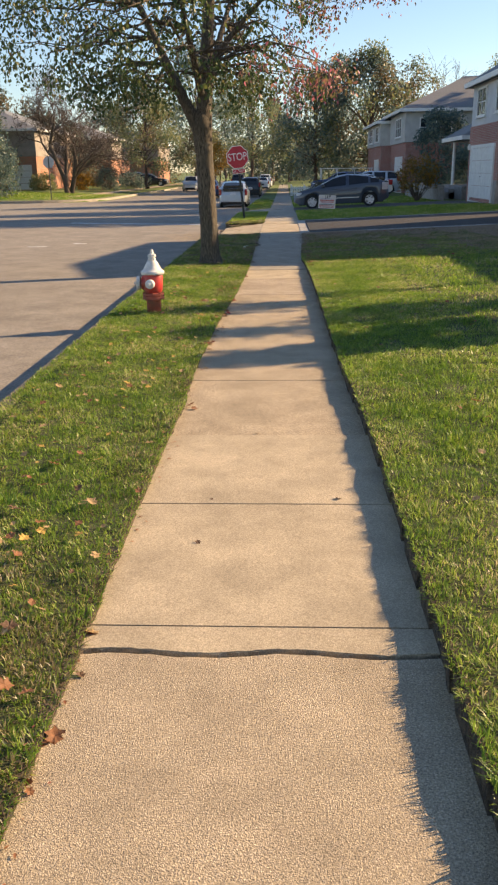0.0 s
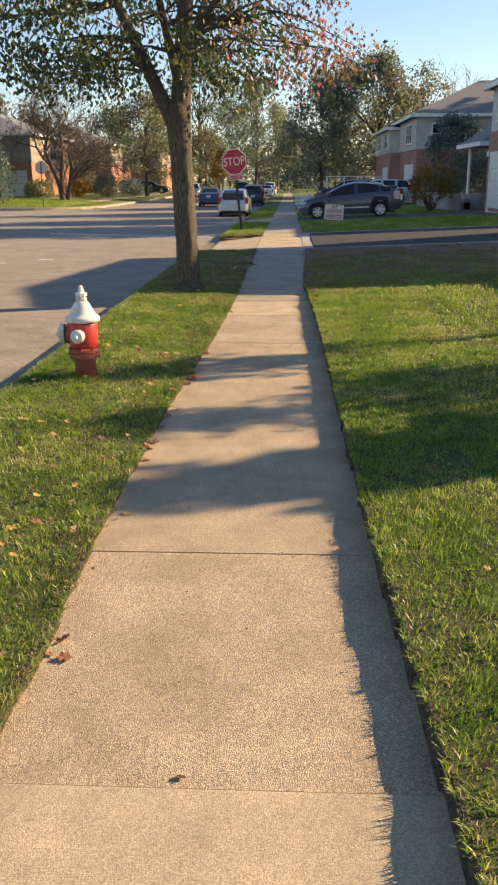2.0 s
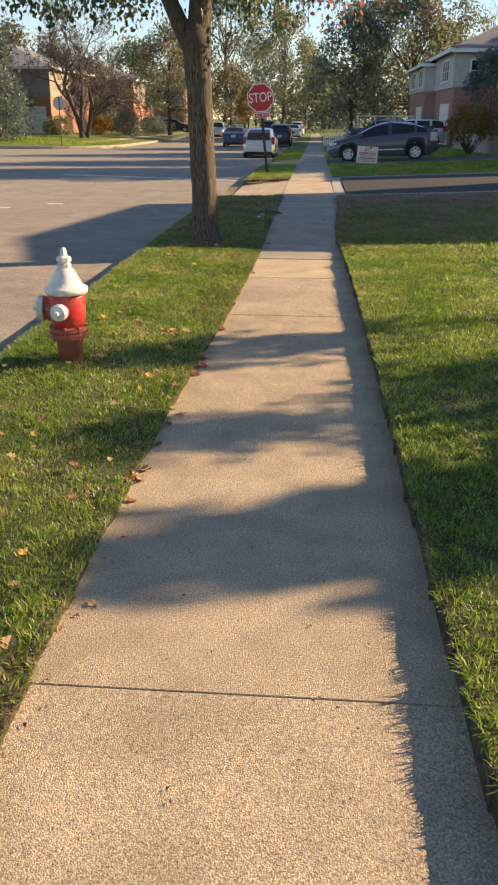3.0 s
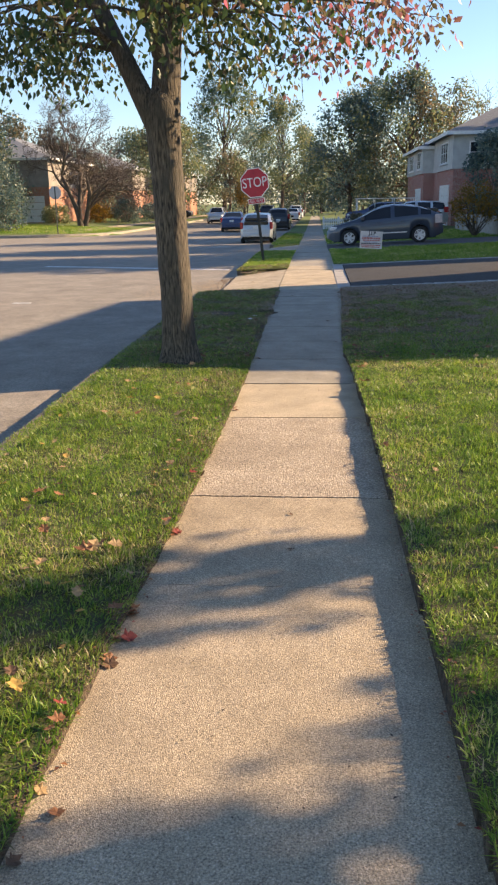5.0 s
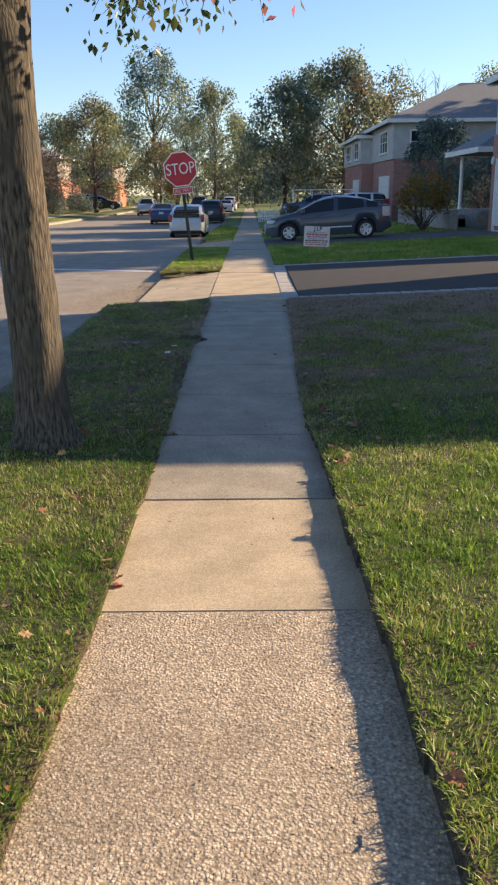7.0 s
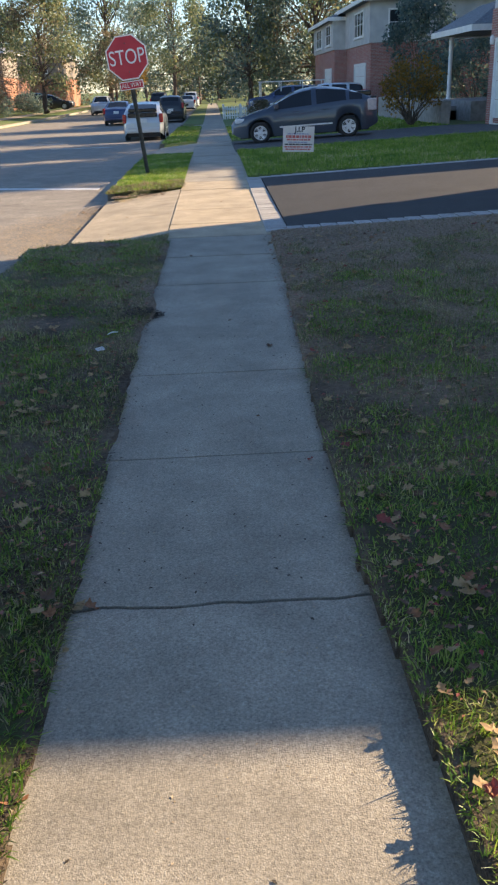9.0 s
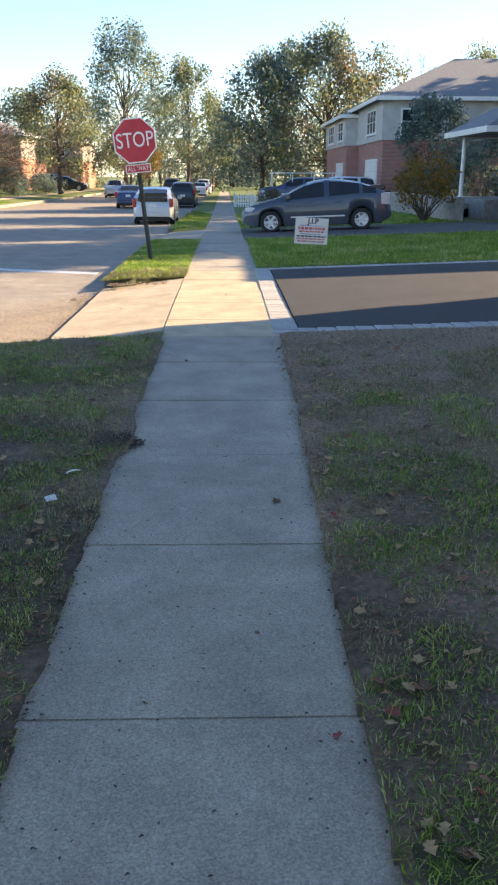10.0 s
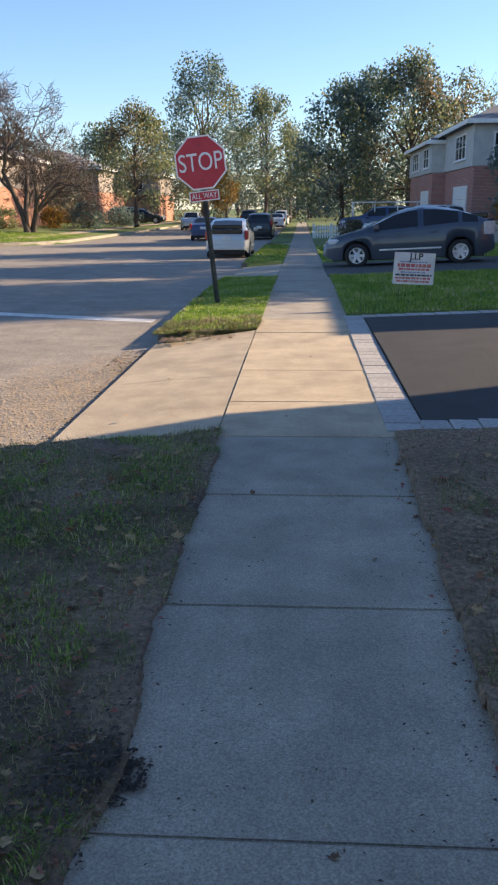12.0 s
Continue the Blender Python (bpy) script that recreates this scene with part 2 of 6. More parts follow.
def blades_material(name, stops, translucent=0.35, patch=None):
    """Leaves or blades, each with its own tint along the given colours."""
    m = bpy.data.materials.new(name)
    m.use_nodes = True
    n, l = m.node_tree.nodes, m.node_tree.links
    b = n["Principled BSDF"]
    geo = n.new("ShaderNodeNewGeometry")
    ramp = n.new("ShaderNodeValToRGB")
    cr = ramp.color_ramp
    cr.elements[0].position, cr.elements[0].color = stops[0][0], (*stops[0][1], 1)
    cr.elements[1].position, cr.elements[1].color = stops[-1][0], (*stops[-1][1], 1)
    for p, c in stops[1:-1]:
        cr.elements.new(p).color = (*c, 1)
    fac = geo.outputs["Random Per Island"]
    if patch:
        no = n.new("ShaderNodeTexNoise")
        no.inputs["Scale"].default_value, no.inputs["Detail"].default_value = patch, 3
        l.new(geo.outputs["Position"], no.inputs["Vector"])
        mr = n.new("ShaderNodeMapRange")
        mr.inputs["From Min"].default_value, mr.inputs["From Max"].default_value = 0.35, 0.7
        mr.inputs["To Min"].default_value, mr.inputs["To Max"].default_value = -0.28, 0.28
        l.new(no.outputs[0], mr.inputs[0])
        ad = n.new("ShaderNodeMath")
        ad.use_clamp = True
        l.new(fac, ad.inputs[0])
        l.new(mr.outputs[0], ad.inputs[1])
        fac = ad.outputs[0]
    l.new(fac, ramp.inputs[0])
    l.new(ramp.outputs[0], b.inputs["Base Color"])
    b.inputs["Roughness"].default_value = 0.4
    b.inputs["Specular IOR Level"].default_value = 0.5
    tr = n.new("ShaderNodeBsdfTranslucent")
    l.new(ramp.outputs[0], tr.inputs[0])
    ms = n.new("ShaderNodeMixShader")
    ms.inputs[0].default_value = translucent
    l.new(b.outputs[0], ms.inputs[1])
    l.new(tr.outputs[0], ms.inputs[2])
    l.new(ms.outputs[0], n["Material Output"].inputs[0])
    return m


grass_mat = blades_material("grass", [(0, (0.085, 0.185, 0.02)), (0.4, (0.20, 0.32, 0.038)), (0.78, (0.33, 0.43, 0.065)), (0.94, (0.50, 0.48, 0.17)), (1, (0.60, 0.50, 0.28))], 0.5, 1.3)
dry_grass_mat = blades_material("dry_grass", [(0, (0.07, 0.10, 0.025)), (0.4, (0.17, 0.145, 0.065)), (1, (0.36, 0.28, 0.16))], 0.35, 1.8)
leaf_green = blades_material("leaf_green", [(0, (0.03, 0.062, 0.022)), (0.6, (0.07, 0.11, 0.038)), (0.92, (0.13, 0.15, 0.045)), (1, (0.21, 0.15, 0.06))], 0.5)
leaf_red = blades_material("leaf_red", [(0, (0.12, 0.13, 0.045)), (0.4, (0.25, 0.17, 0.10)), (0.75, (0.38, 0.16, 0.16)), (1, (0.5, 0.15, 0.22))], 0.5)
# Haze is put into the dark and green far leaves: raised and blued.
far_dark_hazed = blades_material("far_leaf_dark_hazed", [(0, (0.07, 0.13, 0.125)), (0.7, (0.155, 0.215, 0.185)), (1, (0.25, 0.275, 0.19))], 0.5)
far_green_hazed = blades_material("far_leaf_green_hazed", [(0, (0.10, 0.145, 0.08)), (0.6, (0.20, 0.235, 0.12)), (1, (0.32, 0.30, 0.14))], 0.6)
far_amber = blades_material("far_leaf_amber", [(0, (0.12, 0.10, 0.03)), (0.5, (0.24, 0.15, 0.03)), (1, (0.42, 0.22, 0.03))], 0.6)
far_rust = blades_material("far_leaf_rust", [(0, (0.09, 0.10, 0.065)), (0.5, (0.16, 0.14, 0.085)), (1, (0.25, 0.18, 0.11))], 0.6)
shade_grass_mat = blades_material("shade_grass", [(0, (0.07, 0.125, 0.026)), (0.4, (0.18, 0.22, 0.06)), (0.7, (0.32, 0.28, 0.12)), (1, (0.54, 0.43, 0.25))], 0.4, 1.6)
fallen_mat = blades_material("fallen_leaf", [(0, (0.12, 0.05, 0.03)), (0.3, (0.28, 0.11, 0.05)), (0.6, (0.40, 0.20, 0.09)), (0.85, (0.30, 0.04, 0.04)), (1, (0.48, 0.33, 0.16))], 0.25)


# ---- helpers of this scene ----
def zg(y):
    """Level of the sidewalk along the street."""
    return 0.0 if y < 34 else -0.42 * (1 - math.exp(-(y - 34) / 20))


def mesh_object(name, bm, mat=None, parent=None, label="", smooth=False):
    me = bpy.data.meshes.new(name)
    bm.normal_update()
    bm.to_mesh(me)
    bm.free()
    if smooth:
        me.shade_smooth()
    if mat:
        for m in (mat if isinstance(mat, (list, tuple)) else [mat]):
            me.materials.append(m)
    ob = new(name, me)
    if parent:
        ob.parent = parent
    return tagged(ob, label) if label else ob


def part(name, bm, mat, parent, label="", smooth=False):
    return mesh_object(name, bm, mat, parent, label, smooth)


def empty(name, at, label, category, group="", rz=0.0):
    e = new(name)
    e.matrix_basis = pose(*at, 0, 0, rz)
    e.empty_display_size = 0.1
    return tagged(e, label, category, group)


def box(bm, x0, x1, y0, y1, z0, z1, bevel=0.0):
    vs = [bm.verts.new((x, y, z)) for x in (x0, x1) for y in (y0, y1) for z in (z0, z1)]
    fs = [bm.faces.new([vs[i] for i in q]) for q in
          ((0, 1, 3, 2), (4, 6, 7, 5), (0, 4, 5, 1), (2, 3, 7, 6), (0, 2, 6, 4), (1, 5, 7, 3))]
    if bevel:
        es = list({e for f in fs for e in f.edges})
        bmesh.ops.bevel(bm, geom=es, offset=bevel, segments=2, affect="EDGES", profile=0.5)
    return bm


def bbox(x0, x1, y0, y1, z0, z1, bevel=0.0):
    return box(bmesh.new(), x0, x1, y0, y1, z0, z1, bevel)


def lathe(profile, n=20, bm=None, axis=None):
    """A turned shape from (radius, height) pairs; axis: a matrix to place it."""
    bm = bm or bmesh.new()
    m = axis or Matrix()
    rings = []
    for r, z in profile:
        rings.append([bm.verts.new(m @ Vector((r * math.cos(a), r * math.sin(a), z)))
                      for a in (2 * math.pi * i / n for i in range(n))])
    for a, b in zip(rings, rings[1:]):
        for i in range(n):
            bm.faces.new((a[i], a[(i + 1) % n], b[(i + 1) % n], b[i]))
    if profile[0][0] > 1e-4:
        bm.faces.new(list(reversed(rings[0])))
    if profile[-1][0] > 1e-4:
        bm.faces.new(rings[-1])
    return bm


def tube(bm, points, radii, n=8):
    """A tapered limb through points."""
    rings = []
    for i, p in enumerate(points):
        a, b = points[max(0, i - 1)], points[min(len(points) - 1, i + 1)]
        d = (Vector(b) - Vector(a)).normalized()
        q = d.to_track_quat("Z", "Y").to_matrix()
        rings.append([bm.verts.new(Vector(p) + q @ Vector((radii[i] * math.cos(t), radii[i] * math.sin(t), 0)))
                      for t in (2 * math.pi * k / n for k in range(n))])
    for a, b in zip(rings, rings[1:]):
        for i in range(n):
            bm.faces.new((a[i], a[(i + 1) % n], b[(i + 1) % n], b[i]))
    bm.faces.new(rings[-1])
    return bm


# ---- ground ----
CURB_X = -1.92
ROAD_DROP = 0.16


def curb_x(y):
    """The verge is narrower past the first driveway."""
    return CURB_X if y < 25 else -1.66


def along(table, y):
    """A value read off a short table of (y, value) pairs."""
    for (a, va), (b, vb) in zip(table, table[1:]):
        if y <= b:
            return va + (vb - va) * max(0.0, (y - a) / (b - a))
    return table[-1][1]


LEFT_EDGE = ((1.6, -0.625), (3.5, -0.64), (5.4, -0.63), (6.6, -0.66), (8.9, -0.645), (10, -0.61), (11, -0.57), (13, -0.53), (15, -0.51), (19.15, -0.545), (19.5, -0.48), (20.2, -0.54), (22.5, -0.52), (22.9, -0.56))
RIGHT_EDGE = ((4, 0.715), (5, 0.70), (6.4, 0.65), (8.4, 0.63), (11.4, 0.605), (13, 0.58), (15, 0.53), (15.8, 0.49), (18, 0.525), (19.3, 0.57), (20.3, 0.60), (22, 0.625), (23, 0.65))


def fray(y, seed):
    """How far turf and soil creep over the concrete: little by the lawn, more in the worn shade."""
    worn = min(1, max(0, (y - 14) / 2)) * (y < 22.6)
    return (0.008 + 0.014 * worn) * noise.noise((0, y * 2.1, seed)) + (0.006 + 0.013 * worn) * noise.noise((0, y * 6.5, seed + 3))


FRAYED = [[along(table, k * 0.02) + fray(k * 0.02, seed) for k in range(1500)] for table, seed in ((LEFT_EDGE, 2), (RIGHT_EDGE, 12))]


def left_edge(y):
    return FRAYED[0][int(y * 50)] if 0 < y < 29.9 else along(LEFT_EDGE, y)


def right_edge(y):
    return FRAYED[1][int(y * 50)] if 0 < y < 29.9 else along(RIGHT_EDGE, y)


def slab_left(y):
    return along(LEFT_EDGE, y) - (0.06 if y < 22.7 else 0.0)


def slab_right(y):
    return along(RIGHT_EDGE, y) + (0.06 if y < 22.7 else 0.0)


def far_lawn(x, y):
    """Distance inside the lawn across the junction; negative on the road."""
    d1, d2 = -14.3 - x, y - 63.0
    if d1 < 6 and d2 < 6:
        return 6 - math.hypot(6 - d1, 6 - d2) if d1 < 6 and d2 < 6 else min(d1, d2)
    return min(d1, d2)


DRIVE_A = (23.03, 29.32)
DRIVE_B = (36.7, 42.9)


def verge_end(x):
    """Where the verge stops at the driveway's apron."""
    return 22.64 + 0.40 * (x + 1.76)


BANK = ((14, 0.05), (17, 0.0))   # the lawn's step above the walk


def ground_z(x, y):
    """Height of the earth's surface."""
    base = zg(y)
    rag = 0.010 * noise.noise((0, y * 2.3, 7)) + 0.006 * noise.noise((0, y * 7, 9))
    if x > right_edge(y) - 0.012 - rag:
        up = min(1, (x - 0.56) / 7.2)
        z = base + 0.03 + along(BANK, y) + 0.22 * up + 0.012 * noise.noise((x * 1.3, y * 1.3, 0)) + 0.012 * noise.noise((x * 4.5, y * 4.5, 5))
        if DRIVE_A[0] < y < DRIVE_A[1] and x < 9 or DRIVE_B[0] < y < DRIVE_B[1] and x < 9:
            z -= 0.09
        return z
    if x > left_edge(y) + 0.018 + rag:
        return base - 0.05
    if x > curb_x(y) - 0.015:
        low = any(a < y < b for a, b in ((verge_end(x), 27.95 + 0.4 * (x + 0.6)), (36.7, 43.1), (59.0, 62.5)))
        return base + (-0.26 if low else 0.02 + 0.016 * noise.noise((x * 1.7, y * 1.7, 3)) + 0.01 * noise.noise((x * 5, y * 5, 8)))
    d = far_lawn(x, y)
    if d > 0.15:
        return base + 0.02 + 0.05 * min(d, 9)
    return base - ROAD_DROP - 0.05


def lines(spans):
    out = []
    for a, b, s in spans:
        k = max(1, round((b - a) / s))
        out += [a + (b - a) * i / k for i in range(k)]
    return out + [spans[-1][1]]


def build_ground():
    xs = lines([(-600, -100, 50), (-100, -30, 5), (-30, -13, 0.9), (-13, -2.2, 1.8), (-2.2, -1.94, 0.26), (-1.94, -1.91, 0.03), (-1.91, -1.68, 0.115), (-1.68, -1.65, 0.03), (-1.65, -0.72, 0.116),
                (-0.72, -0.40, 0.012), (-0.40, 0.40, 0.4), (0.40, 0.80, 0.012), (0.80, 0.84, 0.04), (0.84, 4, 0.25), (4, 10, 0.6), (10, 40, 3), (40, 600, 70)])
    ys = lines([(-300, -20, 40), (-20, -2, 2), (-2, 22.92, 0.08), (22.92, 23.02, 0.1), (23.02, 23.04, 0.02), (23.04, 23.6, 0.07), (23.6, 29.31, 0.4), (29.31, 29.33, 0.02), (29.33, 36.69, 0.5),
                (36.69, 36.71, 0.02), (36.71, 42.89, 0.6), (42.89, 43.12, 0.2), (43.12, 58.98, 0.9), (58.98, 59.0, 0.02), (59.0, 80, 0.8), (80, 140, 4), (140, 900, 70)])
    verts = [(x, y, ground_z(x, y)) for y in ys for x in xs]
    w = len(xs)
    faces = [(j * w + i, j * w + i + 1, (j + 1) * w + i + 1, (j + 1) * w + i) for j in range(len(ys) - 1) for i in range(w - 1)]
    me = bpy.data.meshes.new("ground")
    me.from_pydata(verts, [], faces)
    me.materials.append(soil)
    me.materials.append(far_grass)
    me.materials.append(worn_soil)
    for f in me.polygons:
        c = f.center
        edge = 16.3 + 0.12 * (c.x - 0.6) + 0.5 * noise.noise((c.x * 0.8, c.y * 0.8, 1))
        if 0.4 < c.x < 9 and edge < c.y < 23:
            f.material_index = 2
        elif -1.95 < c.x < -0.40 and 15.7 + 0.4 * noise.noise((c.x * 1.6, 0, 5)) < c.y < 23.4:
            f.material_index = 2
        # Edge strips in dark soil; beside the lawn it also paints the bank's shade.
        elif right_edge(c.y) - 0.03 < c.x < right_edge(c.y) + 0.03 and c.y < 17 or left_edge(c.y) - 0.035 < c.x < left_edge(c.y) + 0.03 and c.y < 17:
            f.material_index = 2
        elif c.y > 29.05 or c.x > 6.8 or c.x < -12 or c.y < 0.5:
            f.material_index = 1
    me.shade_smooth()
    return tagged(new("ground", me), "lawn soil and turf sloping gently along the street", "ground", kind="structure")


build_ground()


def strip_sheet(name, x0, x1, ys, dz, mat, thick, xfun=None):
    """A sheet that follows the street's fall, with sides."""
    bm = bmesh.new()
    rows = []
    for y in ys:
        a, b = xfun(y) if xfun else (x0, x1)
        rows.append([bm.verts.new(p) for p in ((a, y, zg(y) + dz - thick), (a, y, zg(y) + dz), (b, y, zg(y) + dz), (b, y, zg(y) + dz - thick))])
    for p, q in zip(rows, rows[1:]):
        for i in range(3):
            bm.faces.new((p[i], q[i], q[i + 1], p[i + 1]))
    bm.faces.new(list(reversed(rows[0])))
    bm.faces.new(rows[-1])
    return mesh_object(name, bm, mat)


ROAD_YS = lines([(-60, 34, 4), (34, 80, 2), (80, 200, 10)])
road = strip_sheet("road", -14.2, CURB_X - 0.15, ROAD_YS, -ROAD_DROP, asphalt, 0.03)
tagged(road, "worn grey-brown asphalt street with patches", "road", kind="structure")
side_road = strip_sheet("road_side", -90, -14.2, lines([(-60, 34, 4), (34, 69, 2)]), -ROAD_DROP, asphalt, 0.03)
tagged(side_road, "worn asphalt of the joining side street", "road", kind="structure")
gutter = strip_sheet("road_gutter", CURB_X - 0.15, -1.62, lines([(22.62, 34, 1), (34, 80, 2), (80, 125, 9)]), -ROAD_DROP + 0.002, asphalt, 0.03)
tagged(gutter, "sandy asphalt gutter along the narrower verge", "road", kind="structure")


def slab_material(y):
    if y < 2.0:
        return slab_coarse
    if y < 5:
        return slab_fine
    if y < 11.2:
        return slab_coarse
    if y < 13:
        return slab_pebble
    # Fine mix up to 14.39; past 22.9 it also paints the sunlit band.
    if y < 14.39 or 22.9 < y < 29:
        return slab_fine
    return slab_grey


JOINTS = [-6.2, -4.9, -3.7, -2.4, -1.2, 0.0, 2.09, 2.27, 3.52, 4.72, 6.25, 8.4, 10.16, 11.32, 13.14, 14.39, 15.63, 16.82, 18.04, 19.27, 20.5, 21.78, 22.95, 23.98, 25.29, 26.5, 27.75, 29.0]
while JOINTS[-1] < 130:
    JOINTS.append(JOINTS[-1] + 1.3)
sidewalk = tagged(new("sidewalk"), "concrete sidewalk of square slabs with narrow joints", "sidewalk", kind="structure")
rng = random.Random(4)
for a, b in zip(JOINTS, JOINTS[1:]):
    bm = bmesh.new()
    faint = [v for v in (a, b) if v in (4.72, 6.25, 8.4, 10.16)]
    lift = rng.uniform(-0.004, 0.004)
    y0, y1 = a + (0.001 if a in faint else 0.0035), b - (0.001 if b in faint else 0.0035)
    def crack(y, x):
        # the old break across the walk, and the spalled joint in the shade
        if abs(y - 2.09) < 0.03:
            return y + 0.03 * noise.noise((x * 3, 0, 0)) + 0.014 * noise.noise((x * 16, 0, 4)) + 0.018 * noise.noise((x * 37, y * 900, 9)) - (0.014 if y < 2.09 else -0.008)
        if abs(y - 15.63) < 0.03 or abs(y - 11.32) < 0.03:
            return y + 0.008 * noise.noise((x * 9, y, 4)) * 2 - (0.008 if y < round(y, 2) else -0.004)
        return y
    k = 40 if min(abs(v - c) for v in (a, b) for c in (2.09, 15.63, 11.32)) < 0.01 else 1
    cs = [(slab_left(y0) + (slab_right(y0) - slab_left(y0)) * i / k, y0) for i in range(k + 1)]
    cs += [(slab_right(y1) + (slab_left(y1) - slab_right(y1)) * i / k, y1) for i in range(k + 1)]
    cs = [(x, crack(y, x)) for x, y in cs]
    top = [bm.verts.new((x, y, zg(y) + lift)) for x, y in cs]
    bot = [bm.verts.new((x, y, zg(y) - 0.1)) for x, y in cs]
    f = bm.faces.new(top)
    for i in range(len(top)):
        j = (i + 1) % len(top)
        bm.faces.new((top[i], bot[i], bot[j], top[j]))
    bmesh.ops.bevel(bm, geom=list(f.edges), offset=0.002 if faint else 0.005, segments=2, affect="EDGES")
    part("slab", bm, slab_material(0.5 * (a + b)), sidewalk)

for y0, y1, clip in ((22.62, 28.9, True), (36.75, 43.05, False), (59.0, 62.5, False)):
    ap = tagged(new("apron"), "pale concrete driveway apron between sidewalk and street", "apron", kind="structure")
    for a, b in (((22.62, 25.1), (25.108, 28.0)) if clip else ((y0, y1),)):
        bm = bmesh.new()
        n = 6
        rows = []
        for i in range(n + 1):
            row = []
            for x, dz in ((CURB_X + 0.16, -0.2), (CURB_X + 0.16, -ROAD_DROP + 0.05), (CURB_X + 0.5, -0.08), (-0.568, -0.006), (-0.568, -0.16)):
                end = b + (0.4 * (x + 0.56) if clip and a > 25 else 0)
                start = verge_end(x) if clip and a < 25 else a
                y = start + (end - start) * i / n
                row.append(bm.verts.new((x, y, zg(y) + dz)))
            rows.append(row)
        for p, q in zip(rows, rows[1:]):
            for k in range(4):
                bm.faces.new((p[k], q[k], q[k + 1], p[k + 1]))
        bm.faces.new(list(reversed(rows[0])))
        bm.faces.new(rows[-1])
        part("slab", bm, slab_fine if clip else slab_grey, ap)


def curb_run(y0, y1):
    face = curb_x(y0)
    """A kerb of cast stones along the street."""
    c = tagged(new("curb"), "worn grey concrete curb along the street", "curb", kind="structure")
    y = y0
    while y < y1 - 0.1:
        e = min(y + 2.4, y1)
        bm = bmesh.new()
        prof = ((-0.16, -0.2), (-0.155, -0.01), (-0.13, 0.012), (-0.02, 0.014), (0.0, 0.0), (0.0, -0.2))
        ends = [[bm.verts.new((face + dx, yy, zg(yy) + dz)) for dx, dz in prof] for yy in (y + 0.006, e - 0.006)]
        for k in range(5):
            bm.faces.new((ends[0][k], ends[1][k], ends[1][k + 1], ends[0][k + 1]))
        bm.faces.new(list(reversed(ends[0])))
        bm.faces.new(ends[1])
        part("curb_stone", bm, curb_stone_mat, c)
        y = e


curb_run(-8, 22.6)
curb_run(28.0, 36.7)
curb_run(43.1, 59)
curb_run(62.5, 125)

# kerb across the junction, round the corner
bm = bmesh.new()
pts = [(-70, 63.0), (-40, 63.0), (-24, 63.0)] + [(-20.3 + 6 * math.sin(a), 69 - 6 * math.cos(a)) for a in (math.pi / 2 * i / 8 for i in range(9))] + [(-14.3, 90), (-14.3, 150)]
rows = []
for i, (x, y) in enumerate(pts):
    a, b = pts[max(0, i - 1)], pts[min(len(pts) - 1, i + 1)]
    d = Vector((b[0] - a[0], b[1] - a[1], 0)).normalized()
    nrm = Vector((d.y, -d.x, 0))
    z = zg(y)
    rows.append([bm.verts.new(Vector((x, y, z)) + nrm * w + Vector((0, 0, h))) for w, h in ((0.16, -0.2), (0.15, 0.02), (-0.05, 0.03), (-0.05, -0.2))])
for p, q in zip(rows, rows[1:]):
    for k in range(3):
        bm.faces.new((p[k], q[k], q[k + 1], p[k + 1]))
tagged(mesh_object("curb_far", bm, slab_grey), "pale concrete curb rounding the far corner", "curb", kind="structure")
# walk along the far lawn
bm = bmesh.new()
for y0, y1, x0, x1 in ((68, 150, -17.4, -16.2),):
    ys = lines([(y0, y1, 3)])
    rr = [[bm.verts.new((x, y, zg(y) + 0.02 + 0.05 * (-14.3 - x) + 0.03)) for x in (x0, x1)] for y in ys]
    for p, q in zip(rr, rr[1:]):
        bm.faces.new((p[0], p[1], q[1], q[0]))
tagged(mesh_object("sidewalk_far", bm, slab_fine), "pale concrete sidewalk beyond the junction", "sidewalk", kind="structure")

# painted stop line and worn centre marks
bm = bmesh.new()
for x0, x1 in ((-8.0, -6.9), (-6.88, -4.1), (-4.08, CURB_X - 0.3)):
    vs = [bm.verts.new((x, 29.85 + 0.33 * (-2.2 - x) + d + 0.02 * noise.noise((x * 3, d, 2)), -ROAD_DROP + 0.004)) for x, d in ((x0, 0), (x1, 0), (x1, 0.34), (x0, 0.34))]
    bm.faces.new(vs)
bmesh.ops.extrude_face_region(bm, geom=bm.faces[:])
bmesh.ops.translate(bm, vec=(0, 0, -0.003), verts=[v for f in bm.faces[:3] for v in f.verts])
bmesh.ops.recalc_face_normals(bm, faces=bm.faces[:])
tagged(mesh_object("stop_line", bm, road_paint), "worn white stop line across the lane", "road marking", kind="structure")
bm = bmesh.new()
for x, y, w in ((-6.6, 21.4, 0.5), (-5.6, 22.3, 0.35), (-7.6, 50, 1.4), (-6, 46, 2.2)):
    box(bm, x, x + w, y, y + 0.12, zg(y) - ROAD_DROP, zg(y) - ROAD_DROP + 0.004)
tagged(mesh_object("road_marks", bm, road_paint), "faint worn paint marks on the asphalt", "road marking", kind="structure")


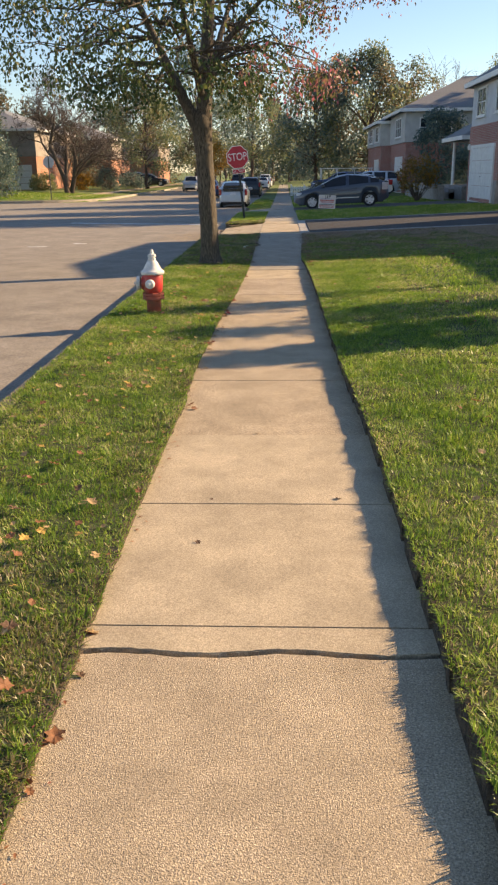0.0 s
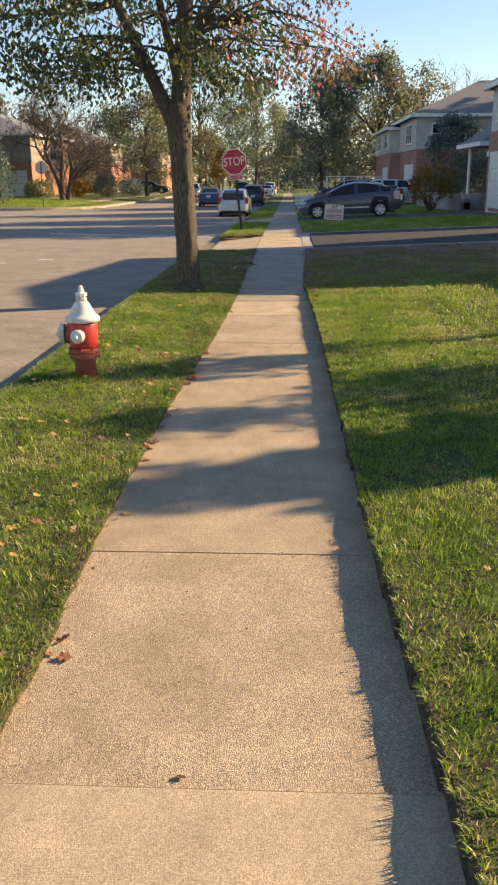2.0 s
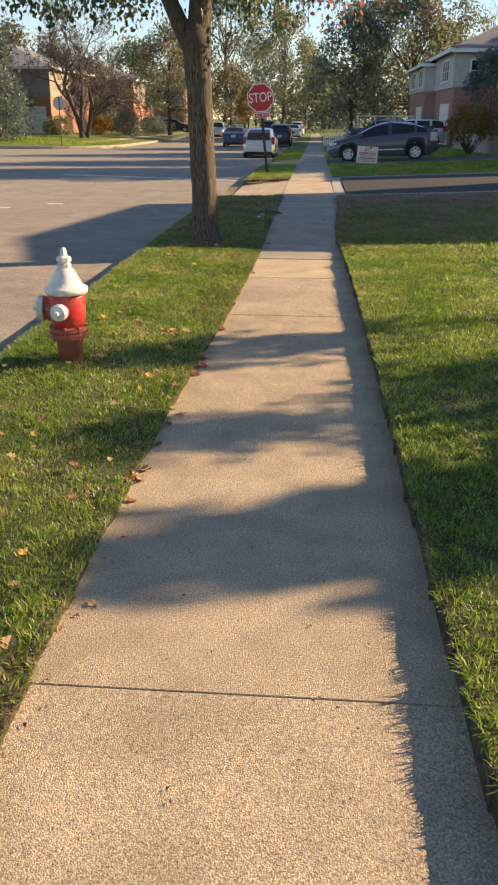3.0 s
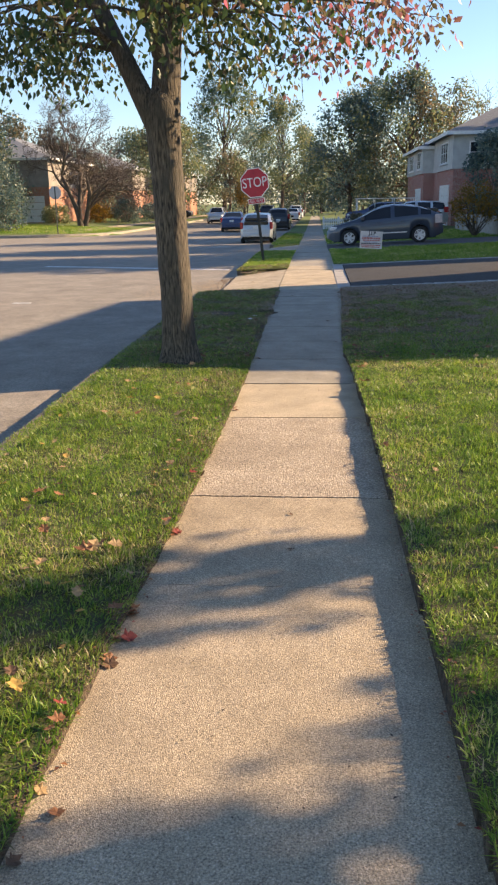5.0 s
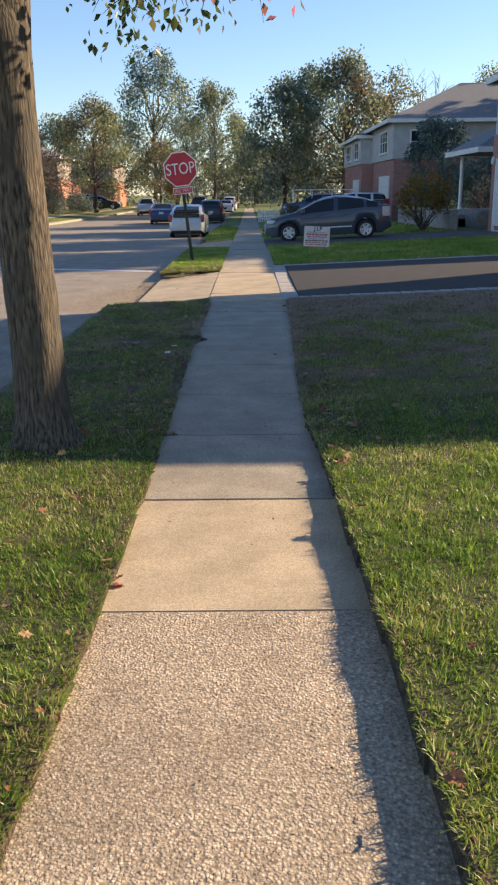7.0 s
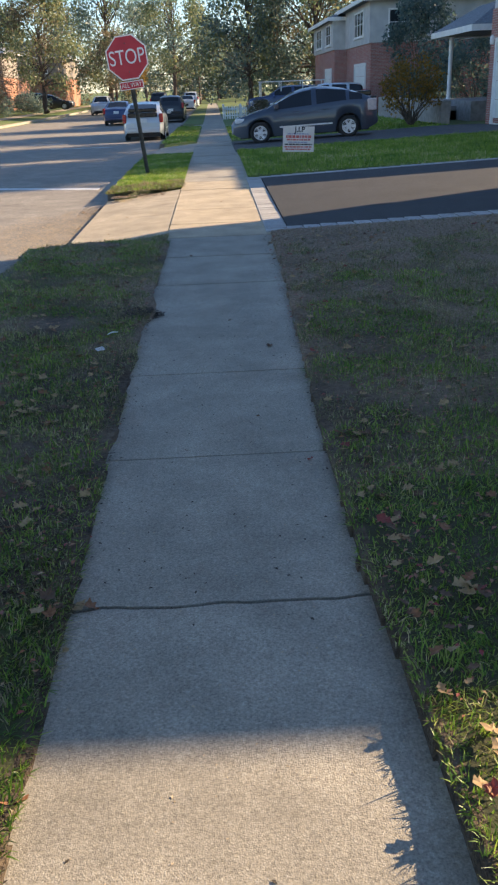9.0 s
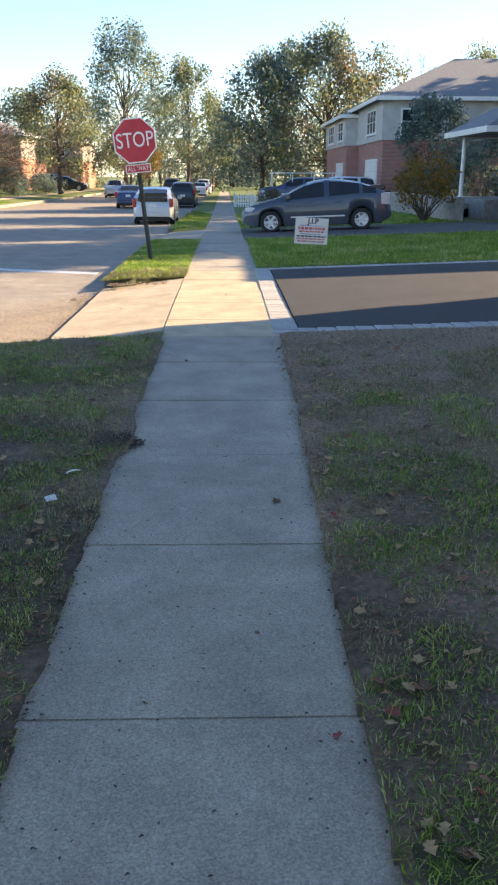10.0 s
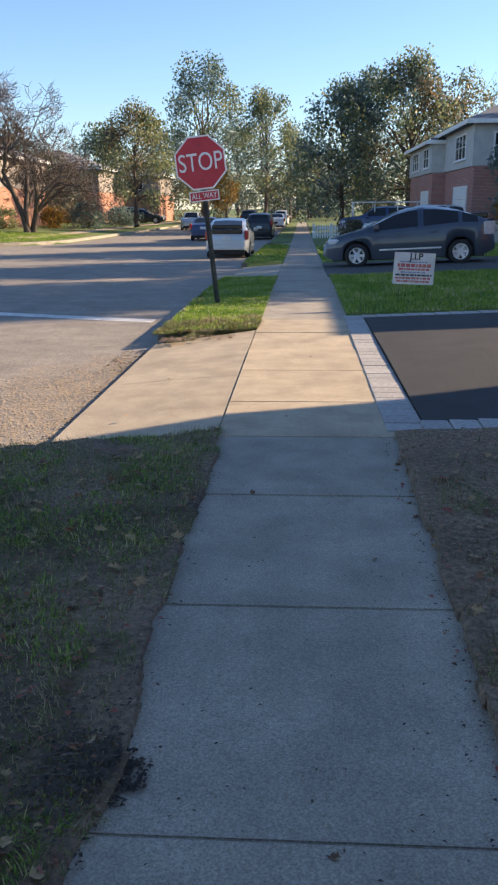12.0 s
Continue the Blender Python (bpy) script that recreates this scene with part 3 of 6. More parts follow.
def drive_sheet(name, y0, y1, x0, x1, mat, dz, label):
    bm = bmesh.new()
    rows = []
    for x in lines([(x0, x1, 0.8)]):
        up = 0.26 * min(1, (x - 0.56) / 7.2)
        rows.append([bm.verts.new((x, y, zg(y) + up * (1 if y < 60 else 1) + d)) for y, d in ((y0, dz - 0.08), (y0, dz), ((y0 + y1) / 2, dz + 0.015), (y1, dz), (y1, dz - 0.08))])
    for p, q in zip(rows, rows[1:]):
        for k in range(4):
            bm.faces.new((p[k], q[k], q[k + 1], p[k + 1]))
    bm.faces.new(rows[0])
    bm.faces.new(list(reversed(rows[-1])))
    return tagged(mesh_object(name, bm, mat), label, "driveway", kind="structure")


drive_sheet("driveway_near", 23.33, 29.02, 0.865, 9.0, new_asphalt, 0.012, "freshly sealed black asphalt driveway with a paver border")
old_drive = aggregate("old_drive", (0.075, 0.072, 0.07), [(0.05, 0.05, 0.05), (0.09, 0.088, 0.085), (0.13, 0.125, 0.12)], 90, 0.002, 0.4)
drive_sheet("driveway_far", 36.8, 42.8, 0.6, 9.0, old_drive, 0.01, "dark weathered asphalt driveway under the parked hatchback")

# ---- houses ----
def wall_box(name, x0, x1, y0, y1, z0, z1, mat, parent, label=""):
    return part(name, bbox(x0, x1, y0, y1, z0, z1), mat, parent, label)


def ring(bm, outer, inner, shift):
    """A closed frame between two outlines of four points, shift deep."""
    sets = [[bm.verts.new(Vector(p) + Vector(d)) for p in o] for d in ((0, 0, 0), shift) for o in (outer, inner)]
    o0, i0, o1, i1 = sets
    for k in range(4):
        m = (k + 1) % 4
        for q in ((o0[k], o0[m], i0[m], i0[k]), (o1[k], i1[k], i1[m], o1[m]), (o0[k], o1[k], o1[m], o0[m]), (i0[k], i0[m], i1[m], i1[k])):
            bm.faces.new(q)
    bmesh.ops.recalc_face_normals(bm, faces=bm.faces)
    return bm


def window(parent, face, a, b, z0, z1, at, mullions=1):
    """A sash window on a wall that faces -x or -y; a..b run along the wall."""
    def bx(bm, u0, u1, w0, w1, d0, d1):
        if face == "x":
            return box(bm, at - d1, at - d0, u0, u1, w0, w1)
        return box(bm, u0, u1, at - d1, at - d0, w0, w1)

    def pt(u, w):
        return (at + 0.02, u, w) if face == "x" else (u, at + 0.02, w)
    t = 0.09
    outer = [pt(a - t, z0 - t), pt(b + t, z0 - t), pt(b + t, z1 + t), pt(a - t, z1 + t)]
    inner = [pt(a, z0), pt(b, z0), pt(b, z1), pt(a, z1)]
    w = part("window", ring(bmesh.new(), outer, inner, (-0.08, 0, 0) if face == "x" else (0, -0.08, 0)), white_paint, parent, "white window frame")
    part("meeting_rail", bx(bmesh.new(), a, b, (z0 + z1) / 2 - 0.02, (z0 + z1) / 2 + 0.02, 0, 0.045), white_paint, w)
    for i in range(mullions):
        m = a + (b - a) * (i + 1) / (mullions + 1)
        part("mullion", bx(bmesh.new(), m - 0.025, m + 0.025, z0, z1, 0, 0.05), white_paint, w)
    part("sill", bx(bmesh.new(), a - 0.13, b + 0.13, z0 - t - 0.05, z0 - t + 0.002, 0, 0.12), white_paint, w)
    part("pane", bx(bmesh.new(), a, b, z0, z1, 0.002, 0.02), glass_mat, w, "dark glass pane")
    return w


def garage_door(parent, at, a, b, z0, z1, rows=4, cols=4):
    """A panelled garage door on a wall facing -x."""
    zb = z0 - 0.25
    bm = ring(bmesh.new(), [(at + 0.02, a - 0.14, zb), (at + 0.02, b + 0.14, zb), (at + 0.02, b + 0.14, z1 + 0.14), (at + 0.02, a - 0.14, z1 + 0.14)],
              [(at + 0.02, a, zb + 0.1), (at + 0.02, b, zb + 0.1), (at + 0.02, b, z1), (at + 0.02, a, z1)], (-0.09, 0, 0))
    d = part("garage_door", bm, white_paint, parent, "white painted garage door frame")
    h = (z1 - z0) / rows
    for i in range(rows):
        bm = box(bmesh.new(), at - 0.03, at + 0.02, a + 0.004, b - 0.004, z0 + i * h + 0.006, z0 + (i + 1) * h - 0.006, 0.008)
        w = (b - a) / cols
        for k in range(cols):
            box(bm, at - 0.042, at - 0.03, a + k * w + 0.1, a + (k + 1) * w - 0.1, z0 + i * h + 0.09, z0 + (i + 1) * h - 0.09)
        part("door_panel", bm, white_paint, d)
    part("handle", bbox(at - 0.075, at - 0.04, (a + b) / 2 - 0.09, (a + b) / 2 + 0.09, z0 + 0.95, z0 + 0.99, 0.006), roof_mat, d, "small dark handle")
    return d


def hip_roof(name, x0, x1, y0, y1, z, rise, parent, over=0.4, ridge="x", hip=True):
    bm = bmesh.new()
    x0, x1, y0, y1 = x0 - over, x1 + over, y0 - over, y1 + over
    lo = [bm.verts.new((x, y, z - 0.14)) for x, y in ((x0, y0), (x1, y0), (x1, y1), (x0, y1))]
    hi = [bm.verts.new((x, y, z)) for x, y in ((x0, y0), (x1, y0), (x1, y1), (x0, y1))]
    if ridge == "x":
        k = (y1 - y0) / 2 if hip else 0
        m = (y0 + y1) / 2
        r = [bm.verts.new((x0 + k, m, z + rise)), bm.verts.new((x1 - k, m, z + rise))]
        bm.faces.new((hi[0], hi[1], r[1], r[0]))
        bm.faces.new((hi[2], hi[3], r[0], r[1]))
        bm.faces.new((hi[3], hi[0], r[0]))
        bm.faces.new((hi[1], hi[2], r[1]))
    else:
        k = (x1 - x0) / 2 if hip else 0
        m = (x0 + x1) / 2
        r = [bm.verts.new((m, y0 + k, z + rise)), bm.verts.new((m, y1 - k, z + rise))]
        bm.faces.new((hi[1], hi[2], r[1], r[0]))
        bm.faces.new((hi[3], hi[0], r[0], r[1]))
        bm.faces.new((hi[0], hi[1], r[0]))
        bm.faces.new((hi[2], hi[3], r[1]))
    for i in range(4):
        bm.faces.new((lo[i], lo[(i + 1) % 4], hi[(i + 1) % 4], hi[i]))
    bm.faces.new(list(reversed(lo)))
    roof = part(name, bm, roof_mat, parent, "dark grey shingle roof")
    g = 0.012
    bm = ring(bmesh.new(), [(x0 - g, y0 - g, z - 0.2), (x1 + g, y0 - g, z - 0.2), (x1 + g, y1 + g, z - 0.2), (x0 - g, y1 + g, z - 0.2)],
              [(x0 + 0.05, y0 + 0.05, z - 0.2), (x1 - 0.05, y0 + 0.05, z - 0.2), (x1 - 0.05, y1 - 0.05, z - 0.2), (x0 + 0.05, y1 - 0.05, z - 0.2)], (0, 0, 0.212))
    part("fascia", bm, white_paint, roof, "white gutter board")
    return roof


def downspout(parent, x, y, z0, z1):
    bm = tube(bmesh.new(), [(x, y, z1), (x, y, z0 + 0.3), (x - 0.05, y - 0.05, z0 + 0.1), (x - 0.25, y - 0.15, z0)], [0.045] * 4, 8)
    part("downspout", bm, white_paint, parent, "white downspout")


# near house, whose wall shades the walk
A = empty("house", (0, 0, 0), "two-storey brick house with grey siding beside the black driveway", "house", "houses")
wall_box("wall", 9.65, 22, 19.62, 27.2, 0.0, 3.75, brick_wall, A)
wall_box("upper_wall", 9.55, 22.05, 19.57, 27.25, 3.754, 6.2, siding_mat, A, "grey siding on the upper storey")
hip_roof("roof", 9.8, 22, 19.95, 26.9, 6.3, 2.3, A, over=0.35, ridge="x")
garage_door(A, 9.65, 22.6, 26.35, 0.3, 2.4)
window(A, "x", 21.5, 23, 4.1, 5.15, 9.55)
window(A, "x", 24.3, 25.8, 4.1, 5.15, 9.55)
downspout(A, 9.58, 27.1, 0.35, 6.0)

# unseen low house next door, added to lay its shade over the lawn
D = empty("house", (0, 0, 0), "unseen low brick house added to shade the lawn", "house", "houses")
wall_box("wall", 11.2, 20, 12.3, 19.5, 0.0, 4.0, brick_wall, D)
hip_roof("roof", 11.2, 20, 12.3, 19.5, 4.1, 1.2, D, over=0.2, ridge="x")

B = empty("house", (0, 0, 0), "brick house with grey upper storey and white garage door", "house", "houses")
wall_box("wall", 9.2, 12.5, 36.9, 42.9, 0.0, 3.55, brick_wall, B)
wall_box("base_wall", 9.16, 12.5, 36.86, 37.4, 0.0, 1.15, stone_mat, B, "pale stone base course")
wall_box("upper_wall", 9.24, 12.5, 36.94, 42.86, 3.554, 5.4, siding_mat, B, "grey siding on the upper storey")
wall_box("main_wall", 12.5, 24, 32.2, 52, 0.0, 3.55, brick_wall, B)
wall_box("main_upper_wall", 12.46, 24, 32.16, 52, 3.554, 5.7, siding_mat, B, "grey siding on the upper storey")
hip_roof("roof", 12.5, 24, 32.2, 52, 5.8, 2.2, B, ridge="y")
hip_roof("wing_roof", 9.2, 13.5, 36.9, 42.9, 5.5, 1.5, B, over=0.35, ridge="y", hip=True)
garage_door(B, 9.2, 37.7, 42.1, 0.32, 2.55)
window(B, "y", 9.85, 10.85, 4.0, 5.1, 36.94)
window(B, "x", 37.4, 38.0, 4.0, 5.1, 9.24, 0)
window(B, "x", 40.0, 41.6, 4.0, 5.1, 9.24)
downspout(B, 11.6, 36.8, 0.4, 5.3)
part("lamp", lathe([(0.05, 0), (0.08, 0.04), (0.08, 0.2), (0.03, 0.28)], 10, None, Matrix.Translation((9.12, 42.5, 2.5))), white_paint, B, "small wall lantern")
# porch with a column and steps
part("porch_floor", bbox(9.6, 12.45, 46.02, 52, 0.0, 0.75), stone_mat, B, "stone porch floor")
part("porch_column", lathe([(0.12, 0.75), (0.09, 0.85), (0.09, 3.0), (0.13, 3.1)], 12, None, Matrix.Translation((10, 50.8, 0))), white_paint, B, "white porch column")
hip_roof("porch_roof", 9.7, 12.4, 46.4, 52, 3.3, 0.9, B, over=0.2, ridge="y")
window(B, "x", 48, 49.6, 1.4, 2.7, 12.46)
for i, (xa, w) in enumerate(((8.3, 0.25), (8.55, 0.5))):
    part("step", bbox(9.0 + 0.3 * i, 9.6, 48, 50.5, 0.0, 0.38 + 0.18 * i), stone_mat, B)
low = mesh_object("garden_wall", bbox(8.0, 8.35, 44.2, 56, -0.2, 0.85, 0.02), stone_mat)
tagged(low, "low grey stone garden wall beside the lawn", "garden wall")

C = empty("house", (0, 0, 0), "brick house with white upper storey behind the parked cars", "house", "houses")
wall_box("wall", 9, 22, 64, 73, -0.5, 3.5, brick_wall, C)
wall_box("upper_wall", 8.9, 22.05, 63.95, 73, 3.504, 5.6, siding_white, C, "white siding on the upper storey")
wall_box("far_wall", 8.2, 20, 73.004, 84, -0.5, 3.5, brick_wall, C)
wall_box("far_upper_wall", 8.1, 20, 73.004, 84.05, 3.504, 5.3, siding_white, C, "white siding on the upper storey")
hip_roof("roof", 9, 22, 64, 74, 5.75, 2.6, C, over=0.6, ridge="x")
hip_roof("far_roof", 8.2, 20, 73.2, 84, 5.4, 2.0, C, over=0.5, ridge="x")
garage_door(C, 9, 65.6, 69.4, 0.1, 2.4)
garage_door(C, 8.2, 74.5, 77.5, 0.1, 2.3)
window(C, "x", 66, 69, 4.0, 5.2, 8.9, 2)
window(C, "x", 74.2, 76.4, 3.9, 5.0, 8.1, 1)
window(C, "x", 79, 82, 3.9, 5.0, 8.1, 2)
window(C, "y", 10, 12.2, 3.9, 5.1, 63.95, 1)

# houses beyond the junction
def far_house(x, y, w, d, face, garage, label, brick=orange_brick):
    h = empty("house", (x, y, 0), label, "house", "houses beyond the junction")
    part("wall", bbox(0, w, 0, d, -0.5, 3.2), brick, h)
    part("upper_wall", bbox(-0.05, w + 0.05, -0.05, d, 3.204, 5.6), siding_tan, h, "pale siding on the upper storey")
    hip_roof("roof", 0, w, 0, d, 5.7, 2.2, h, over=0.5, ridge="y")
    return h


H1 = far_house(-34, 83, 10.2, 14, "y", True, "two-storey brick house with a white garage behind the bare tree")
window(H1, "y", 1.5, 3.0, 3.9, 5.1, -0.05)
window(H1, "y", 5.5, 7.2, 3.9, 5.1, -0.05)
bm = bmesh.new()
for i in range(4):
    box(bm, 7.2, 9.7, -0.06, 0.01, 0.15 + i * 0.58, 0.7 + i * 0.58)
part("garage_door", bm, white_paint, H1, "white garage door")
H2 = far_house(-33, 108, 11.5, 13, "y", True, "brick house with pale siding past the street trees")
window(H2, "y", 3.0, 4.6, 3.9, 5.1, -0.05)
window(H2, "y", 8.0, 9.8, 3.9, 5.1, -0.05)
H3 = far_house(-28.5, 128, 10, 13, "y", True, "brick house half hidden by shrubs far down the street")
window(H3, "y", 6.0, 8.0, 3.9, 5.1, -0.05)
H4 = far_house(-62, 84, 14, 13, "y", True, "brick house in shade behind tall trees", brick_wall)
window(H4, "y", 9.0, 11.0, 3.9, 5.1, -0.05)

# ---- trees ----
def blade_cloud(name, centers, radius, count, size, mat, parent, rs, droop=0.3, label="", flat=1.0):
    """Many single leaves round twig ends, as one part."""
    c = np.asarray(centers, float)
    idx = rs.integers(0, len(c), count)
    off = rs.normal(size=(count, 3))
    off /= np.linalg.norm(off, axis=1, keepdims=True)
    off *= (rs.random((count, 1)) ** 0.5) * radius
    off[:, 2] *= flat
    p = c[idx] + off
    d = rs.normal(size=(count, 3))
    d[:, 2] -= droop * 2
    d /= np.linalg.norm(d, axis=1, keepdims=True)
    s = np.cross(d, rs.normal(size=(count, 3)))
    s /= np.linalg.norm(s, axis=1, keepdims=True)
    nn = np.cross(d, s)
    L = size * rs.uniform(0.6, 1.3, (count, 1))
    W = L * 0.3
    v = np.stack([p, p + d * L * 0.45 + s * W + nn * L * 0.1, p + d * L, p + d * L * 0.45 - s * W + nn * L * 0.1], 1).reshape(-1, 3)
    b = np.arange(count)[:, None] * 4
    f = np.concatenate([b + np.array([[0, 1, 2]]), b + np.array([[0, 2, 3]])], 1).reshape(-1, 3)
    return np_mesh(name, v, f, mat, parent, label)


def np_mesh(name, v, f, mat, parent=None, label=""):
    me = bpy.data.meshes.new(name)
    me.vertices.add(len(v))
    me.vertices.foreach_set("co", np.ascontiguousarray(v, np.float32).ravel())
    k = f.shape[1]
    me.loops.add(f.size)
    me.loops.foreach_set("vertex_index", np.ascontiguousarray(f, np.int32).ravel())
    me.polygons.add(len(f))
    me.polygons.foreach_set("loop_start", np.arange(0, f.size, k, dtype=np.int32))
    me.update(calc_edges=True)
    me.materials.append(mat)
    ob = new(name, me)
    ob.parent = parent
    return tagged(ob, label) if label else ob


def curve_points(a, b, rs, sag=0.0, n=5, wander=0.08):
    a, b = Vector(a), Vector(b)
    d = (b - a).length
    out = []
    for i in range(n + 1):
        t = i / n
        p = a.lerp(b, t)
        if 0 < i < n:
            p += Vector(rs.normal(size=3)) * d * wander
        p.z += sag * math.sin(math.pi * t)
        out.append(p)
    return out


def make_tree(at, height, rad, base, mats, seed, label, leaves=5000, leaf=0.3, trunk=0.28, clusters=60, cr=1.1, bark=far_bark, lean=(0, 0), group="street trees", shape=0.8, dense=1.45):
    """A broadleaf tree: trunk, limbs to the twig ends, a crown of single leaves with an uneven outline."""
    rs = np.random.default_rng(seed)
    t = empty("tree", at, label, "tree", group)
    bm = bmesh.new()
    top = height * 0.72
    pts = [Vector((lean[0] * k, lean[1] * k, top * k)) + Vector((*rs.normal(size=2), 0)) * 0.08 * (k > 0) for k in (0, 0.06, 0.2, 0.4, 0.6, 0.8, 1)]
    tube(bm, pts, [trunk * 1.45, trunk * 1.08, trunk, trunk * 0.85, trunk * 0.62, trunk * 0.38, trunk * 0.15], 10)
    part("trunk", bm, bark, t, smooth=True)
    ends = []
    lobes = [(rs.uniform(0, 6.28), rs.uniform(0.8, 1.2)) for _ in range(5)]
    while len(ends) < clusters:
        h = rs.random() ** shape
        a = rs.uniform(0, 6.28)
        prof = math.sin(math.pi * min(1, 0.12 + 0.88 * h) ** 0.75) ** 0.6
        wob = 1 + 0.25 * sum(math.cos(a - la) * (lw - 1) * 3 for la, lw in lobes)
        r = rad * prof * wob * rs.uniform(0.35, 1.0) ** 0.6
        ends.append((r * math.cos(a) + lean[0] * h, r * math.sin(a) + lean[1] * h, base + (height - base) * h * rs.uniform(0.93, 1.0)))
    bm = bmesh.new()
    for i, e in enumerate(ends):
        if i % 2 == 0:
            k = min(0.95, max(0.3, (e[2] * 0.6) / top))
            s = Vector((lean[0] * k, lean[1] * k, top * k))
            tube(bm, curve_points(s, e, rs, 0.25, 4, 0.05), [trunk * 0.32 * (1 - k * 0.5), trunk * 0.22, trunk * 0.15, trunk * 0.1, 0.015], 5)
    part("branchwork", bm, bark, t, smooth=True)
    n = len(mats)
    for i, m in enumerate(mats):
        es = ends[i::n]
        blade_cloud("crown", es, cr, int(leaves * dense) // n, leaf * 0.72, m, t, rs)
    return t


def bare_tree(at, height, seed, label, trunks=2, spread=0.9, levels=5, bark=far_bark, group="bare trees"):
    """A leafless tree that branches again and again."""
    rs = np.random.default_rng(seed)
    t = empty("tree", at, label, "tree", group)
    trunk_bm, bm = bmesh.new(), bmesh.new()

    def grow(p, d, length, r, lev, target):
        n = 3
        pts, rad = [p], [r]
        for i in range(n):
            d = (d + Vector(rs.normal(size=3)) * 0.12 + Vector((0, 0, 0.06))).normalized()
            p = p + d * length / n
            pts.append(p)
            rad.append(max(0.011, r * (1 - 0.45 * (i + 1) / n)))
        tube(target, pts, rad, 6 if lev > 3 else 3)
        if lev == 0:
            return
        for k in range(rs.integers(3, 5) if lev > 1 else 4):
            base = pts[1 + int(rs.integers(0, n))]
            side = Vector(rs.normal(size=3))
            side = (side - d * side.dot(d)).normalized()
            nd = (d * 0.75 + side * spread * rs.uniform(0.6, 1.1)).normalized()
            grow(base, nd, length * rs.uniform(0.55, 0.78), max(0.014, r * 0.52), lev - 1, bm)

    for i in range(trunks):
        a = 6.28 * i / trunks + 0.5
        grow(Vector((0.25 * math.cos(a), 0.25 * math.sin(a), -0.1)), Vector((0.12 * math.cos(a), 0.12 * math.sin(a), 1)), height * 0.42, 0.24, levels, trunk_bm)
    part("trunk", trunk_bm, bark, t, smooth=True)
    part("branchwork", bm, bark, t)
    return t


# street tree on the verge
def street_tree():
    rs = np.random.default_rng(11)
    t = empty("tree", (-1.29, 15.42, 0), "street tree with ridged grey-brown bark and half-turned leaves on the verge", "tree", "street trees")
    bm = bmesh.new()
    n, rows = 40, 60
    ring = []
    for j in range(rows + 1):
        h = j / rows * 2.75
        r = 0.165 + 0.085 * math.exp(-h / 0.16) + 0.02 * math.exp(-((h - 2.5) / 0.4) ** 2) - 0.006 * h - 0.08 * max(0, (h - 2.5) / 0.25) ** 2
        cx, cy = 0.03 - 0.036 * h + 0.01 * math.sin(h * 1.3), 0.015 * h
        vs = []
        for i in range(n):
            a = 6.283 * i / n
            fl = 0.035 * math.exp(-h / 0.12) * math.cos(5 * a + 0.6)
            rid = 0.011 * noise.noise((math.cos(a) * 5.5, math.sin(a) * 5.5, h * 1.6)) + 0.008 * noise.noise((math.cos(a) * 12, math.sin(a) * 12, h * 3.5))
            rr = r + fl + rid
            vs.append(bm.verts.new((cx + rr * math.cos(a), cy + rr * math.sin(a), h - 0.03)))
        ring.append(vs)
    for a, b in zip(ring, ring[1:]):
        for i in range(n):
            bm.faces.new((a[i], a[(i + 1) % n], b[(i + 1) % n], b[i]))
    part("trunk", bm, bark_mat, t, smooth=True)
    bm = bmesh.new()
    # main limbs
    limbs = [((-0.07, 0, 2.4), (-0.62, 0.15, 3.5), (-2.0, 0.5, 6.4), 0.115),
             ((0.02, 0.05, 2.4), (0.14, 0.3, 4.4), (0.4, 0.8, 8.0), 0.155),
             ((0.08, 0.1, 3.3), (0.55, -0.1, 4.1), (2.4, -0.3, 5.6), 0.07),
             ((0.0, -0.02, 3.0), (-0.15, -0.9, 4.1), (-0.4, -2.6, 5.9), 0.07),
             ((0.0, 0.08, 2.9), (0.3, 1.1, 4.1), (0.8, 2.8, 6.2), 0.08)]
    spines = []
    for a, b, c, r in limbs:
        a, b, c = (Vector(p) - Vector((0.06, 0, 0)) for p in (a, b, c))
        pts = [(1 - k) ** 2 * a + 2 * k * (1 - k) * b + k * k * c for k in (i / 8 for i in range(9))]
        spines.append((pts, r))
        tube(bm, pts, [r * (1 - 0.85 * i / 8) for i in range(9)], 10)
    ends = []
    tries = 0
    while len(ends) < 270 and tries < 9000:
        tries += 1
        a, h = rs.uniform(0, 6.283), rs.random() ** 1.25
        z = 2.95 + 5.6 * h
        rmax = 4.3 * math.sin(math.pi * min(1, 0.2 + 0.75 * h)) ** 0.6
        r = rmax * rs.uniform(0.25, 1) ** 0.55
        x, y = r * math.cos(a), r * math.sin(a)
        if z < 3.35 and r < 0.8:
            continue
        if x > 1.75 and z < 4.35 or z < 2.85 + 0.22 * max(0, r - 1.2):
            continue
        z += 0.35 * max(0, 1 - r / 2.0) 
        ends.append(Vector((x, y, z)))
    low = [(1.75, -1.2, 2.95), (1.3, -0.8, 2.9), (0.7, -1.3, 2.95), (-1.3, -0.6, 2.9), (-1.0, 0.4, 2.95), (0.9, 0.4, 2.95),
           (1.6, 0.2, 3.0), (-1.8, 0.1, 3.0), (-0.7, -1.2, 2.95), (0.25, -1.9, 3.05), (1.3, -1.9, 3.05), (-1.9, -1.0, 3.05)]
    low += [(2.2, -0.6, 3.1), (2.0, -1.4, 3.12), (1.95, 0.2, 3.12), (2.4, -1.0, 3.2), (2.3, -0.2, 3.25)]
    ends += [Vector(p) for p in low]
